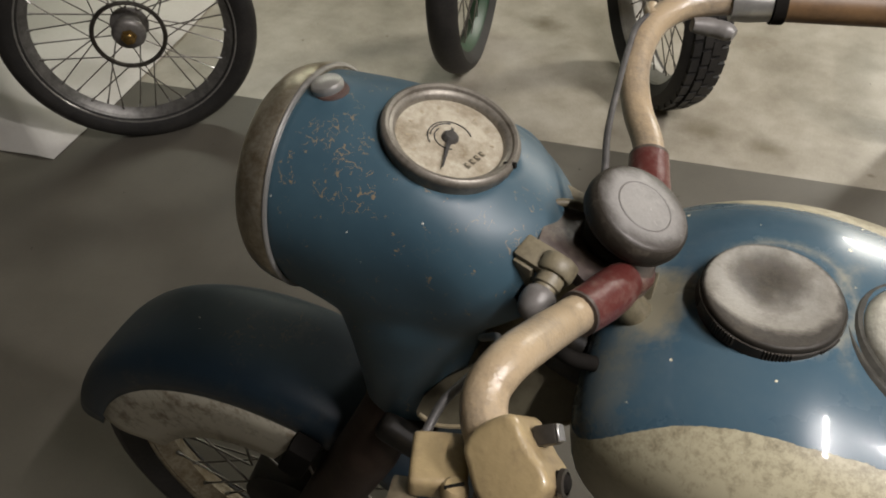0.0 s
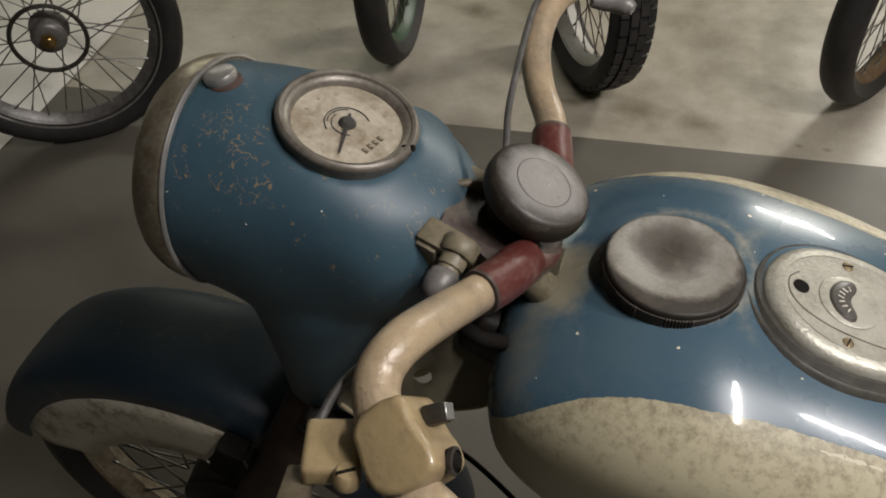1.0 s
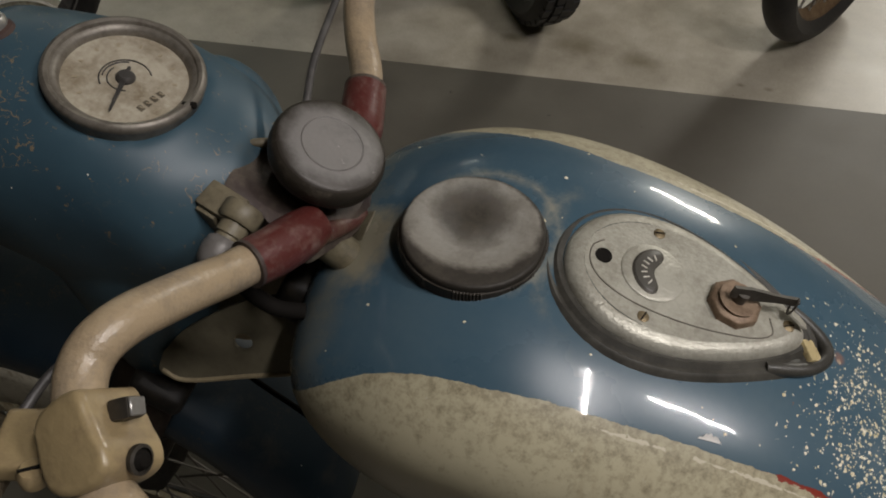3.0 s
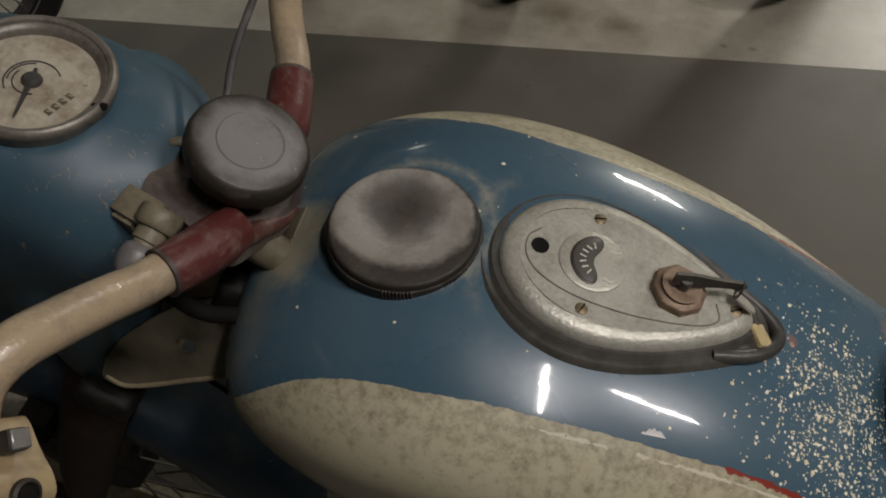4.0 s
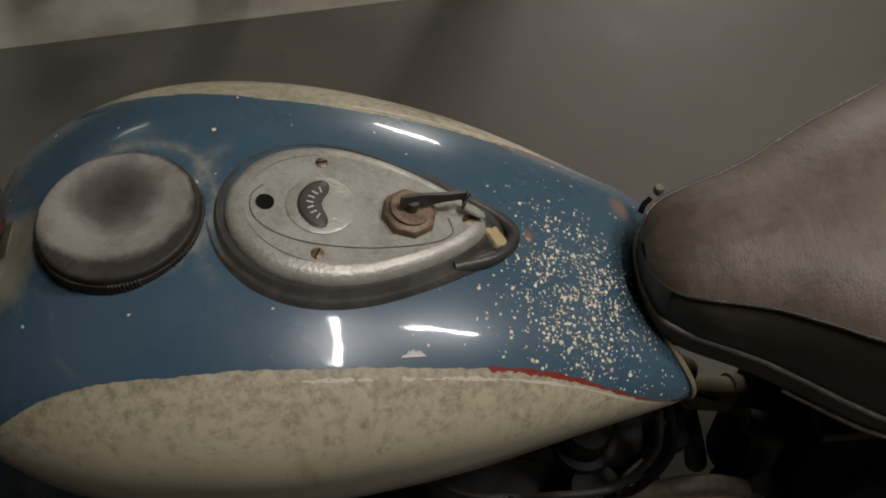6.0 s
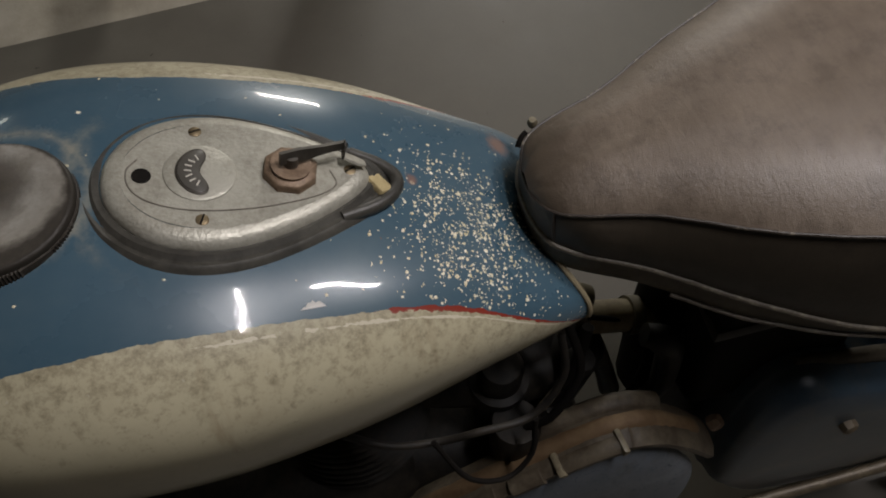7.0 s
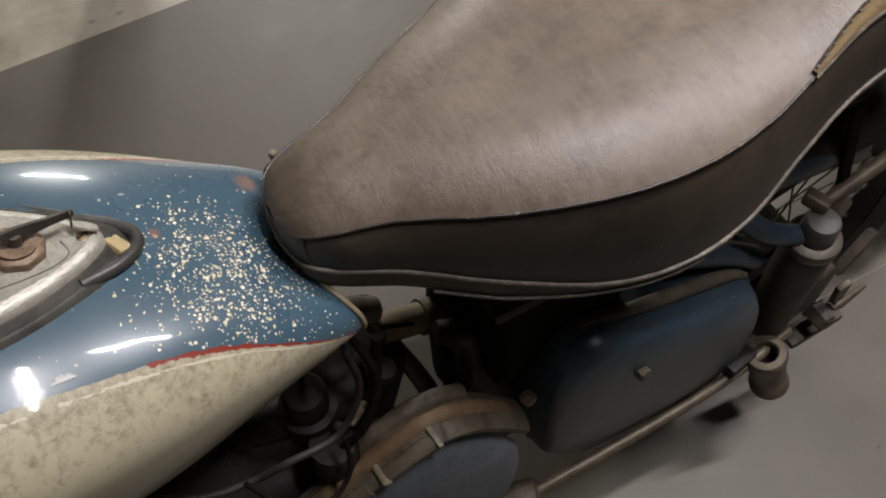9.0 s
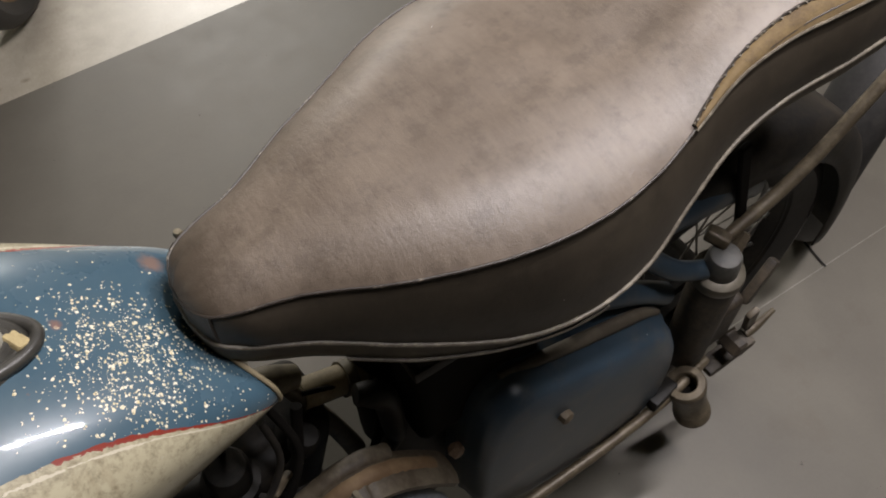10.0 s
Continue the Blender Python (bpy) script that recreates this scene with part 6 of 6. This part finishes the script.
tbox = part("tool_box", tool_box(), BOXBLUE, bike, "faded blue side box with a rusty bolt")
part("box_lip", tube([(0.502, -0.084, 0.538), (0.572, -0.086, 0.520), (0.652, -0.086, 0.498), (0.712, -0.086, 0.481), (0.750, -0.086, 0.455)], [0.004, 0.008, 0.009, 0.008, 0.004], 5, 10), SKIRT, tbox, "dusty upper lip")
part("box_bolt", lathe([(0.0, 0.013), (0.006, 0.0125), (0.0090, 0.010), (0.0095, 0.0), (0.015, -0.001), (0.018, -0.003)], pose(0.573, -0.124, 0.442, 90, 0, 10), 8), RODMETAL, tbox)
part("footrest_rod", tube([(0.42, -0.135, 0.222), (0.55, -0.133, 0.218), (0.70, -0.131, 0.226), (0.80, -0.128, 0.252), (0.88, -0.115, 0.258)], 0.0080, 5, 14), RODMETAL, bike, "dusty yellowed steel rod")
part("rod_end", lathe([(0.0, 0.045), (0.022, 0.045), (0.026, 0.04), (0.026, -0.02), (0.018, -0.03), (0.0, -0.03)], pose(0.415, -0.13, 0.215, 20, 70, 0), 24), RUSTBAND, bike)
peg = part("footrest_socket", lathe([(0.0155, -0.03), (0.0155, 0.001), (0.0175, 0.003), (0.0265, 0.002), (0.0285, -0.001), (0.0280, -0.012), (0.0250, -0.016), (0.0245, -0.082), (0.0275, -0.086), (0.0275, -0.096), (0.020, -0.099), (0.0, -0.099)], pose(0.820, -0.132, 0.272, -10, -18, 0), 36), RODMETAL, bike, "hollow footrest socket, dusty")
part("socket_bore", lathe([(0.0, 0.0), (0.0158, 0.0)], pose(0.820, -0.132, 0.272, -10, -18, 0) @ pose(0, 0, -0.028), 24), HOLE, peg)
part("socket_lug", block((0.05, 0.022, 0.022), pose(0.785, -0.122, 0.262, 0, 0, 10), 0.005, 2), GREASE, peg)
PL = pose(0.829, -0.096, 0.496, 2, -7, 0)
plunger = part("rear_plunger", lathe([(0.0, -0.24), (0.026, -0.24), (0.0295, -0.22), (0.0305, -0.012), (0.029, -0.008), (0.0, -0.008)], PL, 36), GRIME, bike, "greasy brown plunger spring housing")
part("plunger_collar", lathe([(0.0305, -0.018), (0.0320, -0.016), (0.0325, -0.005), (0.0312, -0.001), (0.0255, 0.002), (0.0210, 0.003)], PL, 36), COLLAR, plunger, "pale metal collar")
part("plunger_cap", lathe([(0.0, 0.036), (0.013, 0.0355), (0.018, 0.034), (0.0205, 0.030), (0.0215, 0.012), (0.0225, -0.002)], PL, 36), PLATEDULL, plunger, "blue-grey domed cap")
part("cap_lug", block((0.022, 0.030, 0.016), PL @ pose(0.006, 0.022, 0.040, 10, 20, 30), 0.005, 3), RODMETAL, plunger)
part("cap_bolt", lathe([(0.0, 0.018), (0.008, 0.017), (0.009, 0.012), (0.009, -0.01)], PL @ pose(0.026, 0.004, 0.026, 0, 50, 20), 6), RODMETAL, plunger)
part("upper_lug", tube([(0.822, -0.092, 0.500), (0.795, -0.084, 0.505), (0.755, -0.078, 0.530), (0.72, -0.060, 0.560)], [0.0125, 0.0125, 0.013, 0.014], 4, 16), BOXBLUE, plunger)
part("seat_stay", tube([(0.62, -0.064, 0.555), (0.68, -0.066, 0.520), (0.73, -0.068, 0.490), (0.775, -0.070, 0.455)], 0.015, 4, 16), BOXBLUE, plunger)
part("slider", block((0.060, 0.044, 0.110), PL @ pose(0.022, -0.006, -0.140), 0.014, 3), GRIME, plunger, "dusty axle slider")
part("axle_nut", lathe([(0.0, 0.03), (0.012, 0.03), (0.016, 0.026), (0.016, 0.0), (0.02, -0.002)], pose(0.918, -0.112, 0.282, 90, 0, 0), 6), GRIME, plunger)
part("chain_adjuster", block((0.020, 0.010, 0.120), pose(0.955, -0.114, 0.300, 8, -28, 0), 0.003, 2), RODMETAL, plunger, "bent metal lever")
part("adjuster_fork", block((0.070, 0.014, 0.024), pose(0.915, -0.112, 0.425, 0, -50, 10), 0.004, 2), GRIME, plunger)
part("adjuster_rod", tube([(0.965, -0.114, 0.250), (0.985, -0.115, 0.258), (1.015, -0.115, 0.278)], [0.008, 0.007, 0.0035], 4, 10), RODMETAL, plunger)
part("stand_foot", block((0.09, 0.03, 0.018), pose(0.93, -0.118, 0.235, 0, -12, 0), 0.006, 2), GRIME, plunger)
part("guard_stay", tube([(0.842, -0.080, 0.534), (0.880, -0.080, 0.553), (0.914, -0.080, 0.572), (0.963, -0.080, 0.616), (1.04, -0.078, 0.705)], [0.008, 0.0085, 0.0085, 0.0085, 0.008], 5, 14), RODMETAL, bike, "brown mudguard stay")
rear = part("rear_wheel", lathe([(0.03, 0.05), (0.075, 0.05), (0.08, 0.045), (0.08, -0.045), (0.075, -0.05), (0.03, -0.05)], pose(0.87, 0, 0.302, 90, 0, 0), 32), GREASE, bike, "spoked rear wheel with black tyre")
wheel_parts(rear, pose(0.87, 0, 0.302, 90, 0, 0), 0.302, 0.247, 0.042, GREASE, 36, hub=False)
RG = Vector((0.87, 0, 0.305))


def rear_guard():
    loops = []
    for i in range(31):
        a = radians(-5 + 165 * i / 30)
        d = Vector((math.cos(a), 0, math.sin(a)))
        loops.append([RG + d * (0.345 - 0.06 * abs(v) ** 4) + Vector((0, 0.066 * math.sin(v * math.pi / 2), 0)) for v in [-1 + 2 * j / 18 for j in range(19)]])
    return rings(loops, False, False)


rg = part("rear_mudguard", rear_guard(), GREASE, bike, "black rear mudguard")
sol = rg.modifiers.new("thickness", "SOLIDIFY")
sol.thickness = 0.0025
part("frame_loop", tube([(0.68, -0.045, 0.605), (0.76, -0.045, 0.600), (0.84, -0.042, 0.590), (0.90, -0.035, 0.565), (0.95, -0.02, 0.51)], [0.024, 0.026, 0.027, 0.026, 0.022], 5, 16), BOXBLUE, bike, "faded blue frame loop")
part("strap_iron", block((0.015, 0.008, 0.200), pose(0.846, -0.070, 0.604, 0, -21.7, 0), 0.002, 1), HOLE, bike)

# ---------------------------------------------------------------- the wheels of the parked motorcycles


def parked(x, y, turn, label, rim_mat, width, tread=False, radius=0.302):
    w = thing("parked_motorcycle", label, "motorcycle", pose(x, y, 0, 0, 0, turn), "motorcycles parked in the hall")
    wheel_parts(w, pose(0, 0, radius, 90, 0, 0), radius, radius - 0.055, width, rim_mat, 36, tread)
    return w


parked(-1.545, 0.915, 36.0, "parked motorcycle, its dull grey spoked wheel beside a white sheet", RIMGREY, 0.036)
parked(-0.895, 1.506, 97, "parked motorcycle with a green wheel rim on pale concrete", GREEN, 0.040)
parked(-0.385, 1.515, 122, "parked motorcycle with a knobbly black tyre and pale rim", RIMPALE, 0.056, True)
parked(0.345, 1.595, 60.9, "parked motorcycle with a rusty wheel rim on pale concrete", RUST, 0.040)
parked(1.511, 0.106, 18.5, "parked motorcycle with a broad black tyre on grey floor", RUST, 0.055)


# white sheet behind the wheel
def sheet_paper():
    pts = [(-2.25, 0.62, 0.006), (-1.94, 0.692, 0.006), (-1.795, 0.705, 0.012), (-1.742, 0.712, 0.008), (-1.744, 0.83, 0.010), (-1.746, 0.97, 0.008), (-1.775, 1.35, 0.008), (-1.82, 1.75, 0.006), (-2.6, 1.75, 0.006), (-2.6, 0.62, 0.006)]
    bm = bmesh.new()
    vs = [bm.verts.new(p) for p in pts]
    fold = bm.verts.new((-2.28, 1.04, 0.045))
    for i in range(len(vs)):
        bm.faces.new((vs[i], vs[(i + 1) % len(vs)], fold))
    return bm


paper = tagged(part("white_sheet", sheet_paper(), WHITE, None, "", True, 10), "creased white plastic sheet lying on the floor", "sheet")
sol = paper.modifiers.new("thickness", "SOLIDIFY")
sol.thickness = 0.003
